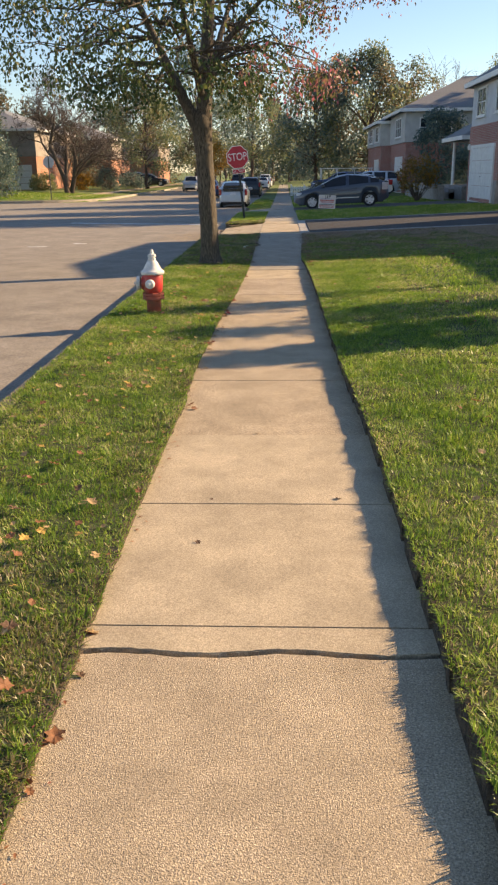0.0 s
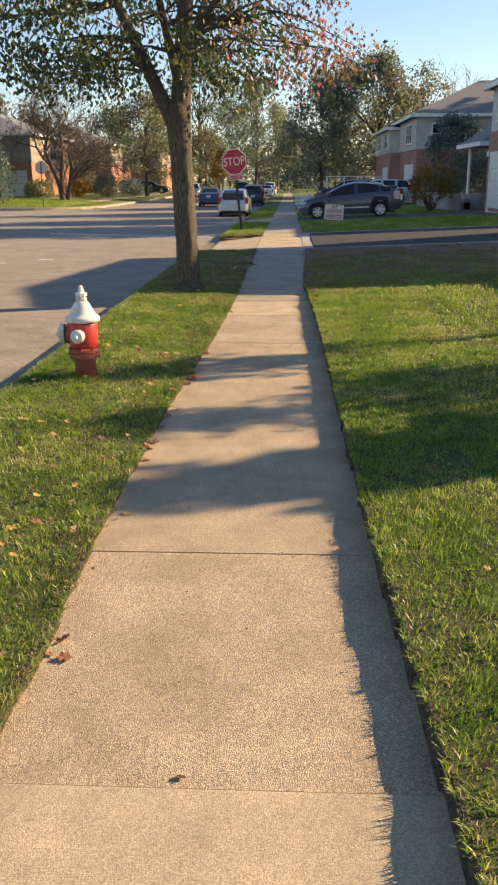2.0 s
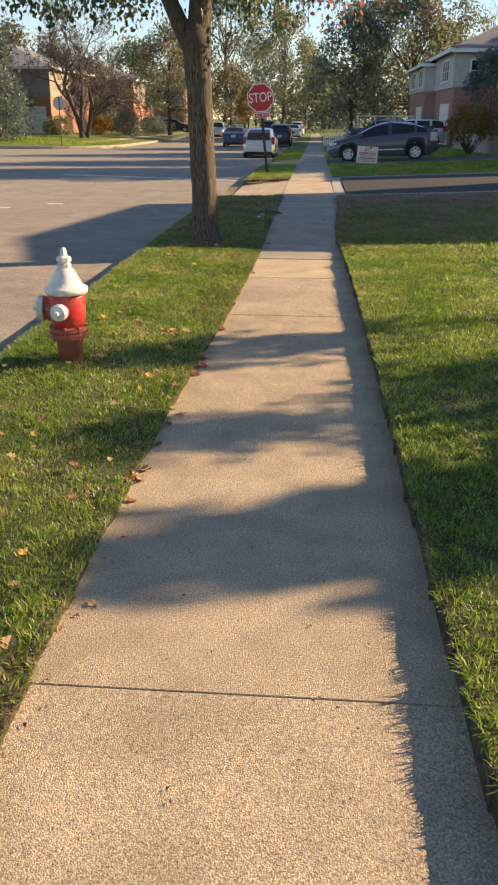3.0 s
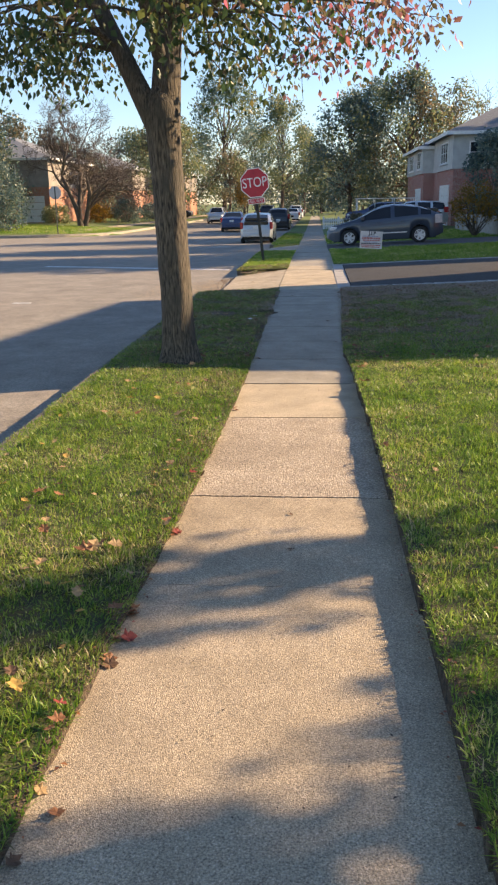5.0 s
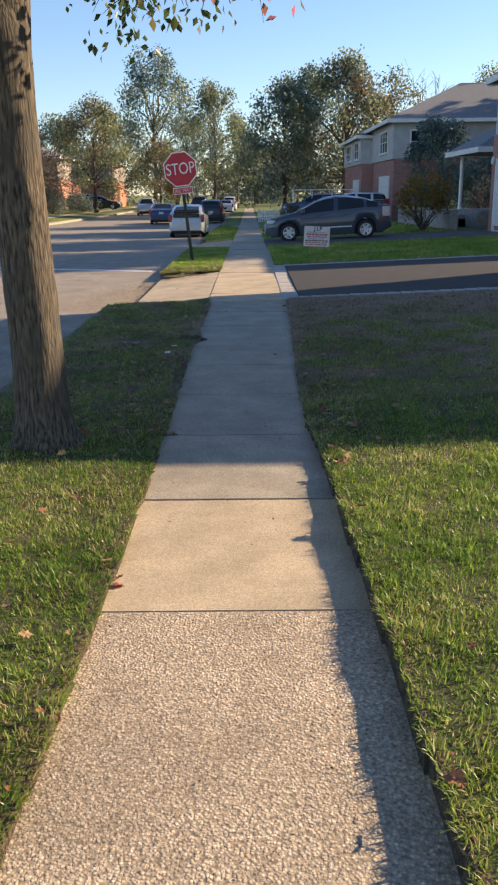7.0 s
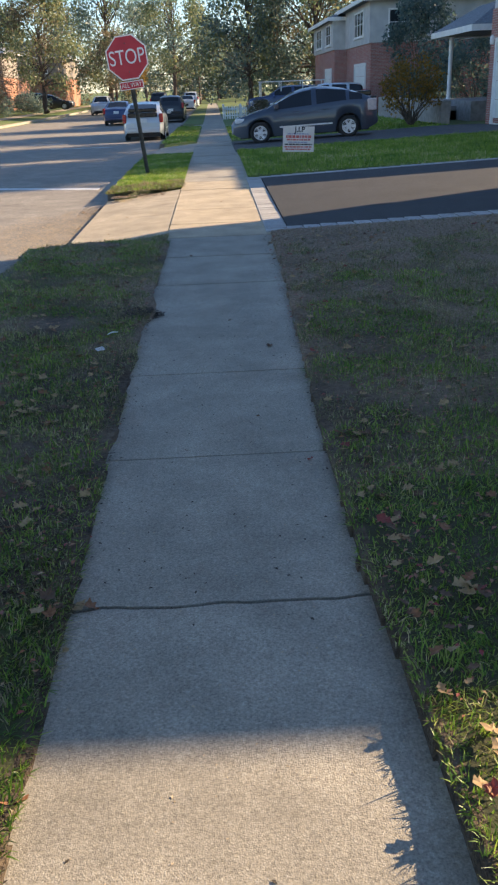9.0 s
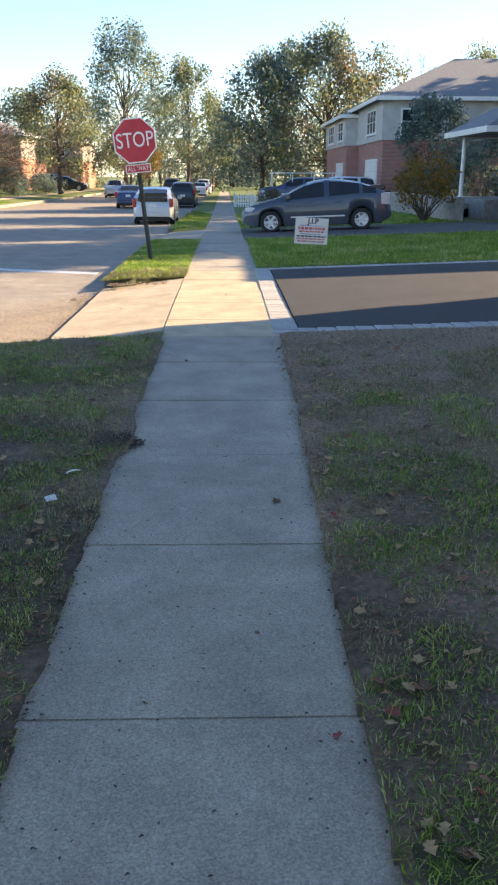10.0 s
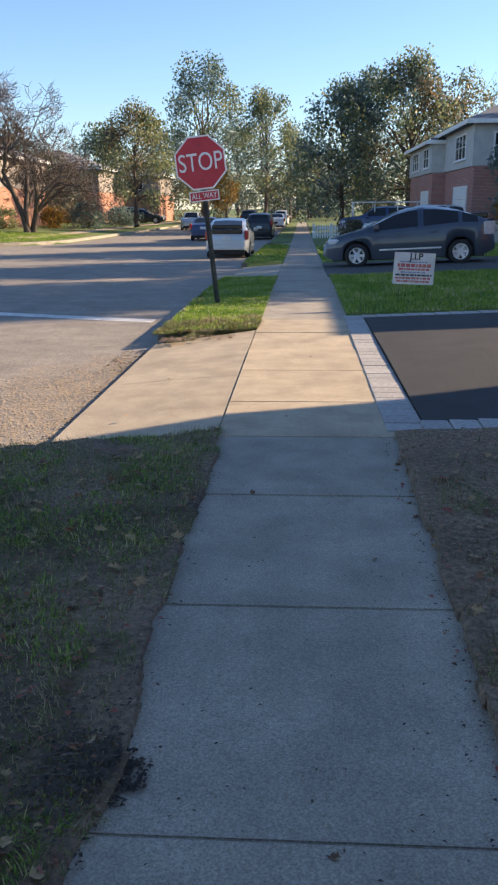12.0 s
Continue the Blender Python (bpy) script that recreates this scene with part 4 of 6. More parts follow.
    for _ in range(22):   # the turning side of the crown reaches over the walk
        x = rs.uniform(2.3, 4.5)
        ends.append(Vector((x, rs.uniform(-0.3, 1.6), rs.uniform(4.7 + 0.08 * x, 6.0))))
    for e in ends:
        pts, r = min(spines, key=lambda s: min((p - e).length for p in s[0]))
        cand = [p for p in pts if p.z < e.z + 0.6] or [pts[0]]
        k = min(cand, key=lambda p: (p - e).length + 0.3 * abs(p.z - e.z + 0.6))
        tube(bm, curve_points(k, e, rs, 0.18, 5, 0.045), [0.03, 0.024, 0.018, 0.013, 0.009, 0.004], 5)
        for _ in range(3):
            q = e + Vector(rs.normal(size=3)) * 0.15 + Vector((0, 0, -0.1))
            tube(bm, curve_points(e, q, rs, 0.03, 2, 0.05), [0.006, 0.004, 0.002], 3)
    part("branchwork", bm, bark_mat, t, smooth=True)
    pale = [e for e in ends if e.x > 1.35 + 0.45 * rs.normal()]
    green = [e for e in ends if e not in pale]
    blade_cloud("crown", green, 0.44, 27000, 0.076, leaf_green, t, rs, 0.9, "dull green leaves")
    blade_cloud("red_crown", pale, 0.42, 8500, 0.07, leaf_red, t, rs, 0.9, "leaves turning pink and red")
    return t


street_tree()

GREEN, MIX, DARK = [far_green_hazed, far_green_hazed, far_dark_hazed], [far_green_hazed, far_rust], [far_dark_hazed, far_dark_hazed, far_green_hazed]
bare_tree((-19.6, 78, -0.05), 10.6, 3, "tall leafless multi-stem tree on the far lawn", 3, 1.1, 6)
make_tree((-15.04, 95, -0.05), 10.2, 4.2, 2.0, [far_green_hazed, far_green_hazed, far_green_hazed, far_rust], 21, "yellow-green tree beside the far curb", 6500, 0.34, 0.2, 80, 1.1)
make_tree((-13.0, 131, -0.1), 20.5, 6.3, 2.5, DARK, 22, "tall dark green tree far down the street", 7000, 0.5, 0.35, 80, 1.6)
make_tree((-10.4, 112, -0.1), 7.5, 3.2, 2.0, [far_green_hazed, far_rust], 23, "rusty green tree along the far curb", 3500, 0.36, 0.16, 50, 1.0)
make_tree((-4.4, 124, -0.1), 15.2, 5, 1.6, [far_green_hazed, far_green_hazed, far_dark_hazed], 24, "yellowing tree over the far end of the street", 6000, 0.45, 0.25, 70, 1.4)
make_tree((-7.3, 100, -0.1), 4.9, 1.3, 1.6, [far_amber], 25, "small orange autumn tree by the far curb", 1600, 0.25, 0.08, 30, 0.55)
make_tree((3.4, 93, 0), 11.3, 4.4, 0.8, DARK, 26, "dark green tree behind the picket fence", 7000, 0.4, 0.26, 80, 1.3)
make_tree((9.3, 94, 0), 13.5, 5.2, 1.2, [far_dark_hazed, far_green_hazed, far_dark_hazed, far_rust], 27, "broad dark green tree behind the brick houses", 8000, 0.42, 0.32, 95, 1.4)
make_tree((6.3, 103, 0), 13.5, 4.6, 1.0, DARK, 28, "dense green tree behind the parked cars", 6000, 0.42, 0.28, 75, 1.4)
make_tree((14.5, 99, 0), 13.0, 3.8, 4, [far_green_hazed, far_rust], 29, "thin autumn tree behind the roofs", 2600, 0.4, 0.22, 50, 1.2)
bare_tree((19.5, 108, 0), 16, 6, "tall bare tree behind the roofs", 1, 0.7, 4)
make_tree((23, 96, 0), 12.5, 3.6, 5, [far_green_hazed], 31, "light green tree behind the roofs", 2600, 0.36, 0.2, 50, 1.1)
make_tree((0.9, 134, -0.1), 9, 3.4, 1.5, [far_rust, far_dark_hazed], 32, "rust-coloured tree closing the street", 3000, 0.4, 0.2, 50, 1.2)
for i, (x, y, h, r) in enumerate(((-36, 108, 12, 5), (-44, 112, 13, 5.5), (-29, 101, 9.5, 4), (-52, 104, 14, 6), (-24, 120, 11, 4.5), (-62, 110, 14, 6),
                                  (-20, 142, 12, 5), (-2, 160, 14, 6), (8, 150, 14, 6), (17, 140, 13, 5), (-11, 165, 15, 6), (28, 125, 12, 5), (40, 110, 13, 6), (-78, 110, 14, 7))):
    make_tree((x, y, -0.3), h, r, 0.4, [(far_dark_hazed, far_rust), (far_dark_hazed, far_green_hazed), (far_rust, far_dark_hazed)][i % 3], 50 + i,
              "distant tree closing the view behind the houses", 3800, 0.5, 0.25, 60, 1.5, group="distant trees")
# unseen tall yard trees, added behind the brick houses to shade the junction
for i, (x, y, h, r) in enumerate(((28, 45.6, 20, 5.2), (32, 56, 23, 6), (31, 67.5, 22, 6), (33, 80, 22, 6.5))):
    make_tree((x, y, 0), h, r, 3, [(far_green_hazed, far_rust), (far_dark_hazed, far_green_hazed)][i % 2], 90 + i, "unseen tall broad yard tree added to shade the junction", 6000, 0.8, 0.4, 90, 1.9, group="yard trees")
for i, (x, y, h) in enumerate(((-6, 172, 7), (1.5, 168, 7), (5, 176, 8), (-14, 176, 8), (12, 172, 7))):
    make_tree((x, y, -0.6), h, 4.5, 0.1, [far_dark_hazed, far_rust], 110 + i, "low distant tree at the end of the street", 2200, 0.6, 0.25, 50, 1.6, group="distant trees")
# unseen trees added beside the near houses to dapple the walk
make_tree((9.0, 11.8, 0.3), 4.5, 0.6, 2.9, [far_green_hazed], 71, "unseen slim yard tree added beside the brick house for dappled shade", 800, 0.2, 0.09, 24, 0.34, group="yard trees")
make_tree((8.6, 13.3, 0.3), 4.7, 0.4, 3.7, [far_green_hazed], 72, "unseen slim yard tree added on the lawn for dappled shade", 420, 0.2, 0.08, 18, 0.3, group="yard trees")


def shrub(at, rx, rz, mat, seed, label, leaves=2600, leaf=0.12, stem=0.3, name="shrub"):
    rs = np.random.default_rng(seed)
    t = empty(name, at, label, "shrub", "shrubs")
    bm = bmesh.new()
    ends = []
    for i in range(46):
        a, u = rs.uniform(0, 6.283), rs.random()
        r = rx * math.sin(math.pi * min(1, 0.15 + 0.8 * u)) ** 0.5 * rs.uniform(0.4, 1) ** 0.5
        e = Vector((r * math.cos(a), r * math.sin(a), stem + (rz - stem) * u))
        ends.append(e)
        if i % 2 == 0:
            tube(bm, curve_points((0.05 * math.cos(a), 0.05 * math.sin(a), -0.05), e, rs, 0.1, 4, 0.04), [0.025, 0.02, 0.015, 0.01, 0.005], 4)
    part("stem", bm, far_bark, t)
    blade_cloud("foliage", ends, rx * 0.33, leaves, leaf, mat, t, rs, 0.2)
    return t


# Unseen evergreen added for the dark shadow band on lawn and walk.
shrub((11.0, 10.9, 0.3), 0.85, 5.3, far_dark_hazed, 14, "unseen tall clipped evergreen added to cast a shadow band", 9000, 0.2, 0.2)
shrub((7.0, 44.4, 0.12), 1.0, 2.1, far_amber, 1, "yellowing garden shrub on the lawn edge", 3000, 0.1, 0.5)
make_tree((-27.5, 79.5, -0.1), 8.5, 3.2, 0.6, DARK, 41, "dark tree before the far brick house", 4200, 0.36, 0.2, 60, 1.1)
make_tree((-24.2, 99, -0.1), 7.2, 3.0, 0.5, [far_dark_hazed, far_rust], 42, "bushy dark tree between the far houses", 3600, 0.36, 0.2, 55, 1.1)
make_tree((-33, 76, -0.1), 9.5, 3.6, 0.5, DARK, 43, "dark tree behind the evergreen shrubs", 4200, 0.36, 0.2, 60, 1.2)
shrub((11.0, 60.5, 0), 2.0, 5.2, far_dark_hazed, 2, "tall dark evergreen shrub before the brick house", 6000, 0.2, 0.1)
shrub((12.6, 56, 0), 1.5, 3.6, far_dark_hazed, 3, "dark evergreen shrub by the porch", 4000, 0.18, 0.1)
shrub((-23.4, 67.6, -0.2), 2.2, 4.7, far_dark_hazed, 4, "huge rounded evergreen shrub at the junction", 9000, 0.18, 0.1)
shrub((-26.8, 68.6, -0.2), 2.2, 4.4, far_dark_hazed, 5, "huge rounded evergreen shrub at the junction", 7000, 0.18, 0.1)
shrub((-18.3, 90, 0.0), 1.3, 1.9, far_dark_hazed, 6, "clipped round shrub before the far house", 3200, 0.16, 0.1)
shrub((-20.6, 88, 0.0), 1.1, 1.5, far_amber, 7, "yellowing shrub beside the bare tree", 2400, 0.16, 0.1)
shrub((-17.4, 100, 0.0), 1.8, 1.4, far_dark_hazed, 8, "low clipped shrub before the far house", 2600, 0.16, 0.1)
shrub((-23, 82, 0.0), 1.2, 1.5, far_green_hazed, 9, "low shrub beside the white garage", 2400, 0.16, 0.1)
shrub((2.9, 66.5, -0.3), 0.8, 0.95, far_rust, 10, "reddish shrub beside the picket fence", 1500, 0.12, 0.05)

# ---- cars ----
def interp(tab, s):
    for (a, va), (b, vb) in zip(tab, tab[1:]):
        if s <= b:
            k = (s - a) / (b - a) if b > a else 0
            return va + (vb - va) * k
    return tab[-1][1]


SHAPES = {
    "hatch": dict(top=[(0, .60), (.02, .70), (.07, .80), (.16, .90), (.25, 1.0), (.33, 1.16), (.42, 1.36), (.5, 1.455), (.58, 1.49), (.66, 1.475), (.78, 1.39), (.90, 1.22), (.955, 1.10), (.975, 1.04), (.99, .90), (1, .70)],
                  belt=[(0, .58), (.08, .74), (.25, .92), (.5, .98), (.8, 1.06), (.95, 1.04), (1, .68)], glass=(.25, .455, .74, .955), doors=(.40, .60), pillars=(.575, .80)),
    "sedan": dict(top=[(0, .58), (.02, .70), (.1, .82), (.22, .92), (.28, .98), (.36, 1.2), (.43, 1.38), (.5, 1.44), (.62, 1.44), (.70, 1.38), (.80, 1.12), (.84, 1.06), (.96, 1.02), (.985, .95), (1, .65)],
                  belt=[(0, .56), (.1, .78), (.28, .93), (.5, .95), (.84, 1.0), (.97, .98), (1, .62)], glass=(.28, .43, .66, .83), doors=(.4, .6), pillars=(.55, .73)),
    "suv": dict(top=[(0, .70), (.02, .88), (.08, 1.0), (.22, 1.08), (.27, 1.14), (.34, 1.42), (.40, 1.63), (.5, 1.70), (.85, 1.68), (.93, 1.6), (.965, 1.25), (.985, 1.1), (1, .72)],
                belt=[(0, .68), (.1, .96), (.27, 1.08), (.5, 1.1), (.94, 1.14), (1, .70)], glass=(.27, .41, .925, .968), doors=(.4, .62), pillars=(.55, .76)),
}
tyre_mat = material("tyre_rubber", [(0.018, 0.018, 0.018), (0.03, 0.03, 0.03)], 20, 0.85, 0.2, 80)
rim_mat = material("alloy_rim", [(0.62, 0.63, 0.64), (0.74, 0.74, 0.75)], 5, 0.35, metal=0.25)
car_glass = material("car_glass", [(0.01, 0.012, 0.015), (0.018, 0.02, 0.024)], 1, 0.16)
black_trim = material("black_trim", [(0.015, 0.015, 0.016), (0.025, 0.025, 0.027)], 10, 0.6)
tail_mat = material("tail_lamp", [(0.35, 0.02, 0.02), (0.45, 0.03, 0.03)], 8, 0.2, coat=0.5)
head_mat = material("head_lamp", [(0.55, 0.58, 0.6), (0.75, 0.76, 0.78)], 20, 0.15, coat=0.6)
plate_mat = material("number_plate", [(0.60, 0.62, 0.62), (0.7, 0.7, 0.68)], 15, 0.5)


def car_paint(name, c):
    return material(name, [tuple(v * 0.92 for v in c), c], 1.5, 0.32, coat=0.7, metal=0.25)


def wheel(car, x, y, r, side):
    m = Matrix.Translation((x, y, r)) @ Matrix.Rotation(math.pi / 2 * side, 4, "X")
    w = part("wheel", lathe([(r * 0.62, -0.1), (r * 0.93, -0.1), (r, -0.07), (r, 0.07), (r * 0.93, 0.1), (r * 0.66, 0.105), (r * 0.62, 0.06)], 28, None, m), tyre_mat, car, "black tyre", True)
    bm = lathe([(r * 0.66, 0.06), (r * 0.66, 0.1), (r * 0.6, 0.1), (r * 0.58, 0.03), (0.001, 0.02)], 28, None, m)
    for i in range(6):
        q = m @ Matrix.Rotation(math.tau * i / 6, 4, "Z")
        vs = [bm.verts.new(q @ Vector(p)) for p in ((0.03, -0.04, 0.07), (r * .6, -0.03, 0.085), (r * .6, 0.03, 0.085), (0.03, 0.04, 0.07), (0.03, -0.04, 0.03), (r * .6, -0.03, 0.03), (r * .6, 0.03, 0.03), (0.03, 0.04, 0.03))]
        for f in ((0, 1, 2, 3), (0, 4, 5, 1), (2, 6, 7, 3), (1, 5, 6, 2)):
            bm.faces.new([vs[k] for k in f])
    lathe([(0.06, 0.03), (0.06, 0.085), (0.03, 0.095)], 12, bm, m)
    part("rim", bm, rim_mat, w, "silver six-spoke alloy rim")


def make_car(at, rz, shape, L, W, H, paint, label, tilt=0.0, spec=None, group="parked cars"):
    """A car with a lofted body, glass, wheels and lamps; it points along local -x from the tail."""
    sp = SHAPES[shape]
    car = new("car")
    car.matrix_basis = pose(*at, 0, tilt, rz)
    tagged(car, label, "car", group)
    hs = H / (1.49 if shape == "hatch" else 1.44 if shape == "sedan" else 1.70)
    r = 0.315 * (1.1 if shape == "suv" else 1)
    wx = (L * 0.5 - 0.88, L * 0.5 - 0.88 - L * 0.605)
    N = 90
    body, glass, under = bmesh.new(), bmesh.new(), bmesh.new()
    rows = []
    plan = [(0, .58), (.02, .74), (.07, .88), (.18, .97), (.3, 1.0), (.75, 1.0), (.92, .95), (.975, .88), (1, .80)]
    stations = sorted(set([0, .006, .012, .988, .994, 1] + [i / N for i in range(N + 1)]))
    for s in stations:
        x = L / 2 - s * L
        w = W / 2 * interp(plan, s)
        top, belt = interp(sp["top"], s) * hs, interp(sp["belt"], s) * hs
        sill = 0.2 + 0.14 * max(0, 1 - s / 0.06) + 0.14 * max(0, (s - 0.93) / 0.07)
        for c in wx:
            if abs(x - c) < r + 0.06:
                sill = max(sill, r + math.sqrt((r + 0.06) ** 2 - (x - c) ** 2))
        k = min(1, max(0, (top - belt) / 0.4))
        wr = w * (0.94 - 0.22 * k)
        shoulder = max(belt - 0.1, sill + 0.04)
        ring = [(w * 0.9, min(0.32, sill)), (w * 0.97, sill), (w, max(0.5, sill + 0.02)), (w * 0.995, shoulder), (w * 0.955, max(belt, shoulder + 0.02)),
                (wr + 0.03 * k, belt + (top - belt) * 0.86 if k > 0.1 else top - 0.02), (wr * 0.82, top - 0.012), (0.0, top + 0.012)]
        rows.append((s, k, x, ring))
    for (s0, k0, x0, r0), (s1, k1, x1, r1) in zip(rows, rows[1:]):
        sm = (s0 + s1) / 2
        g0, g1, g2, g3 = sp["glass"]
        for side in (1, -1):
            for i in range(1, 7):
                is_side = i == 4 and k0 > 0.42 and k1 > 0.42 and all(abs(sm - p) > 0.014 for p in sp["pillars"]) and g0 + 0.05 < sm < g3 - 0.02
                is_top = i >= 5 and (g0 + 0.012 < sm < g1 - 0.008 or g2 + 0.012 < sm < g3 - 0.008)
                if i == 5 and is_top:
                    is_top = False
                tgt = glass if is_side or is_top else body
                q = [(x0, r0[i]), (x1, r1[i]), (x1, r1[i + 1]), (x0, r0[i + 1])]
                vs = [tgt.verts.new((x, side * p[0], p[1])) for x, p in q]
                tgt.faces.new(vs if side > 0 else list(reversed(vs)))
    for bm in (body, glass):
        bmesh.ops.remove_doubles(bm, verts=bm.verts, dist=0.0006)
    # nose and tail closing
    for (s, k, x, ring), sg in ((rows[0], 1), (rows[-1], -1)):
        vs = [body.verts.new((x, y, z)) for y, z in ring[1:]] + [body.verts.new((x, -y, z)) for y, z in reversed(ring[1:-1])]
        body.faces.new(vs if sg > 0 else list(reversed(vs)))
    bmesh.ops.recalc_face_normals(body, faces=body.faces)
    b = part("body", body, paint, car, "", True)
    part("window", glass, car_glass, car, "dark car glass", True)
    part("underbody", bbox(-L / 2 + 0.25, L / 2 - 0.25, -W / 2 + 0.22, W / 2 - 0.22, 0.17, 0.62), black_trim, car, "black underbody")
    for c in wx:
        for side in (1, -1):
            wheel(car, c, side * (W / 2 - 0.13), r, -side)
    rear, front = -L / 2, L / 2
    zl = 0.88 * hs if shape != "suv" else 1.05
    for side in (1, -1):
        part("tail_light", bbox(rear + 0.02, rear + 0.3, side * W * 0.43 - 0.075, side * W * 0.43 + 0.075, zl - 0.17, zl + 0.17, 0.03), tail_mat if not spec else spec, car, "tail lamp cluster")
        part("headlight", bbox(front - 0.5, front - 0.12, side * W * 0.36 - 0.13, side * W * 0.36 + 0.13, 0.62, 0.76, 0.04), head_mat, car, "clear headlamp")
        part("mirror", bbox(L * 0.5 - 0.33 * L, L * 0.5 - 0.33 * L + 0.14, side * (W / 2 + 0.06) - 0.1, side * (W / 2 + 0.06) + 0.08, 0.95 * hs, 1.1 * hs, 0.03), paint, car, "door mirror")
        for s in sp["doors"]:
            part("door_handle", bbox(L / 2 - s * L - 0.3, L / 2 - s * L - 0.12, side * W * 0.497 - 0.012, side * W * 0.497 + 0.02, 0.83 * hs, 0.865 * hs, 0.008), paint, car)
        part("side_moulding", bbox(-0.85, 0.75, side * W * 0.5 - 0.004, side * W * 0.5 + 0.014, 0.42, 0.46), rim_mat if shape == "hatch" else black_trim, car, "thin side strip")
    part("number_plate", bbox(rear - 0.035, rear + 0.03, -0.16, 0.16, 0.72 * hs, 0.88 * hs, 0.004), plate_mat, car, "pale number plate")
    if shape == "hatch":
        part("tail_glass", bbox(rear + 0.0, rear + 0.3, -0.6, 0.6, 0.93, 1.10, 0.02), car_glass, car, "black glass panel over the tailgate")
        part("rear_window", bbox(rear + 0.16, rear + 0.6, -0.58, 0.58, 1.125, 1.27, 0.03), car_glass, car, "dark rear window edge")
    part("bumper", bbox(rear - 0.03, rear + 0.12, -W * 0.38, W * 0.38, 0.36, 0.52, 0.03), black_trim if shape == "suv" else paint, car, "rear bumper")
    part("grille", bbox(front - 0.1, front + 0.015, -W * 0.28, W * 0.28, 0.33, 0.44, 0.02), black_trim, car, "dark grille")
    return car


slate = car_paint("slate_paint", (0.05, 0.066, 0.095))
silver = car_paint("silver_paint", (0.55, 0.58, 0.60))
white_car = material("white_car_paint", [(0.66, 0.67, 0.68), (0.74, 0.75, 0.76)], 1.5, 0.3, coat=0.7)
navy = car_paint("navy_paint", (0.03, 0.05, 0.13))
black_car = car_paint("black_paint", (0.018, 0.02, 0.025))
pale_tail = material("pale_tail", [(0.45, 0.40, 0.40), (0.6, 0.5, 0.5)], 12, 0.2, coat=0.5)
make_car((2.86, 40.98, -0.035), 180 - 3, "hatch", 4.45, 1.73, 1.49, slate, "dark blue-grey hatchback parked on the driveway", 2.3, pale_tail)
make_car((-2.86, 52.2, zg(52) - ROAD_DROP), 90, "hatch", 4.45, 1.75, 1.5, silver, "silver-white hatchback parked at the curb", 0)
make_car((-6.15, 73.0, zg(73) - ROAD_DROP), 90, "sedan", 4.8, 1.82, 1.45, navy, "dark blue saloon car driving off down the street", 0)
make_car((-2.72, 74.5, zg(74) - ROAD_DROP), 90, "suv", 4.6, 1.85, 1.68, black_car, "black sport utility vehicle parked at the curb", 0)
make_car((-2.5, 104, zg(104) - ROAD_DROP), 90, "sedan", 4.6, 1.8, 1.45, white_car, "white saloon car parked far down the street", 0)
make_car((-2.4, 117, zg(117) - ROAD_DROP), 90, "suv", 4.7, 1.9, 1.75, silver, "silver sport utility vehicle parked far down the street", 0)
make_car((-10.7, 101, zg(100) - ROAD_DROP), -90, "suv", 4.7, 1.9, 1.7, silver, "silver sport utility vehicle facing up the street", 0)
make_car((-5.6, 110, zg(110) - ROAD_DROP), 90, "suv", 5.0, 1.95, 1.85, black_car, "dark van far down the street", 0)
make_car((-16.2, 104, 0.0), 0, "sedan", 4.7, 1.8, 1.45, black_car, "dark saloon car parked in a drive beyond the junction", 0)
make_car((-18.4, 109, 0.0), 0, "suv", 4.7, 1.85, 1.65, black_car, "dark sport utility vehicle parked in a drive beyond the junction", 0)
make_car((5.3, 60.2, zg(60) + 0.22), 180, "sedan", 4.6, 1.8, 1.45, white_car, "white saloon car parked in the next driveway", 0)
make_car((6.3, 63.0, zg(60) + 0.25), 180, "suv", 4.5, 1.8, 1.6, silver, "silver sport utility vehicle parked behind the white car", 0)
pick = make_car((5.0, 72, zg(72) + 0.25), 180, "suv", 5.3, 1.95, 1.6, navy, "dark blue utility truck with a white ladder rack", 0)
bm = bmesh.new()
for y in (-0.8, 0.8):
    tube(bm, [(-2.4, y, 1.85), (1.9, y, 1.85)], [0.035, 0.035], 6)
    for x in (-2.3, -0.9, 0.5, 1.8):
        tube(bm, [(x, y, 0.9), (x, y, 1.87)], [0.03, 0.03], 6)
for x in (-2.3, -0.9, 0.5, 1.8):
    tube(bm, [(x, -0.8, 1.86), (x, 0.8, 1.86)], [0.03, 0.03], 6)
part("ladder_rack", bm, white_paint, pick, "white tubular ladder rack")

# ---- street furniture ----
red_paint = material("hydrant_red", [(0.42, 0.022, 0.022), (0.52, 0.035, 0.03)], 12, 0.42, 0.25, 60, stains=(0.34, 0.09, 0.06), stain_scale=6)
rusty_red = material("hydrant_barrel", [(0.32, 0.07, 0.045), (0.42, 0.10, 0.06)], 14, 0.7, 0.5, 50, stains=(0.20, 0.08, 0.05), stain_scale=8)
hyd_white = material("hydrant_white", [(0.62, 0.60, 0.56), (0.76, 0.74, 0.70)], 14, 0.55, 0.35, 70, stains=(0.48, 0.45, 0.40), stain_scale=9)


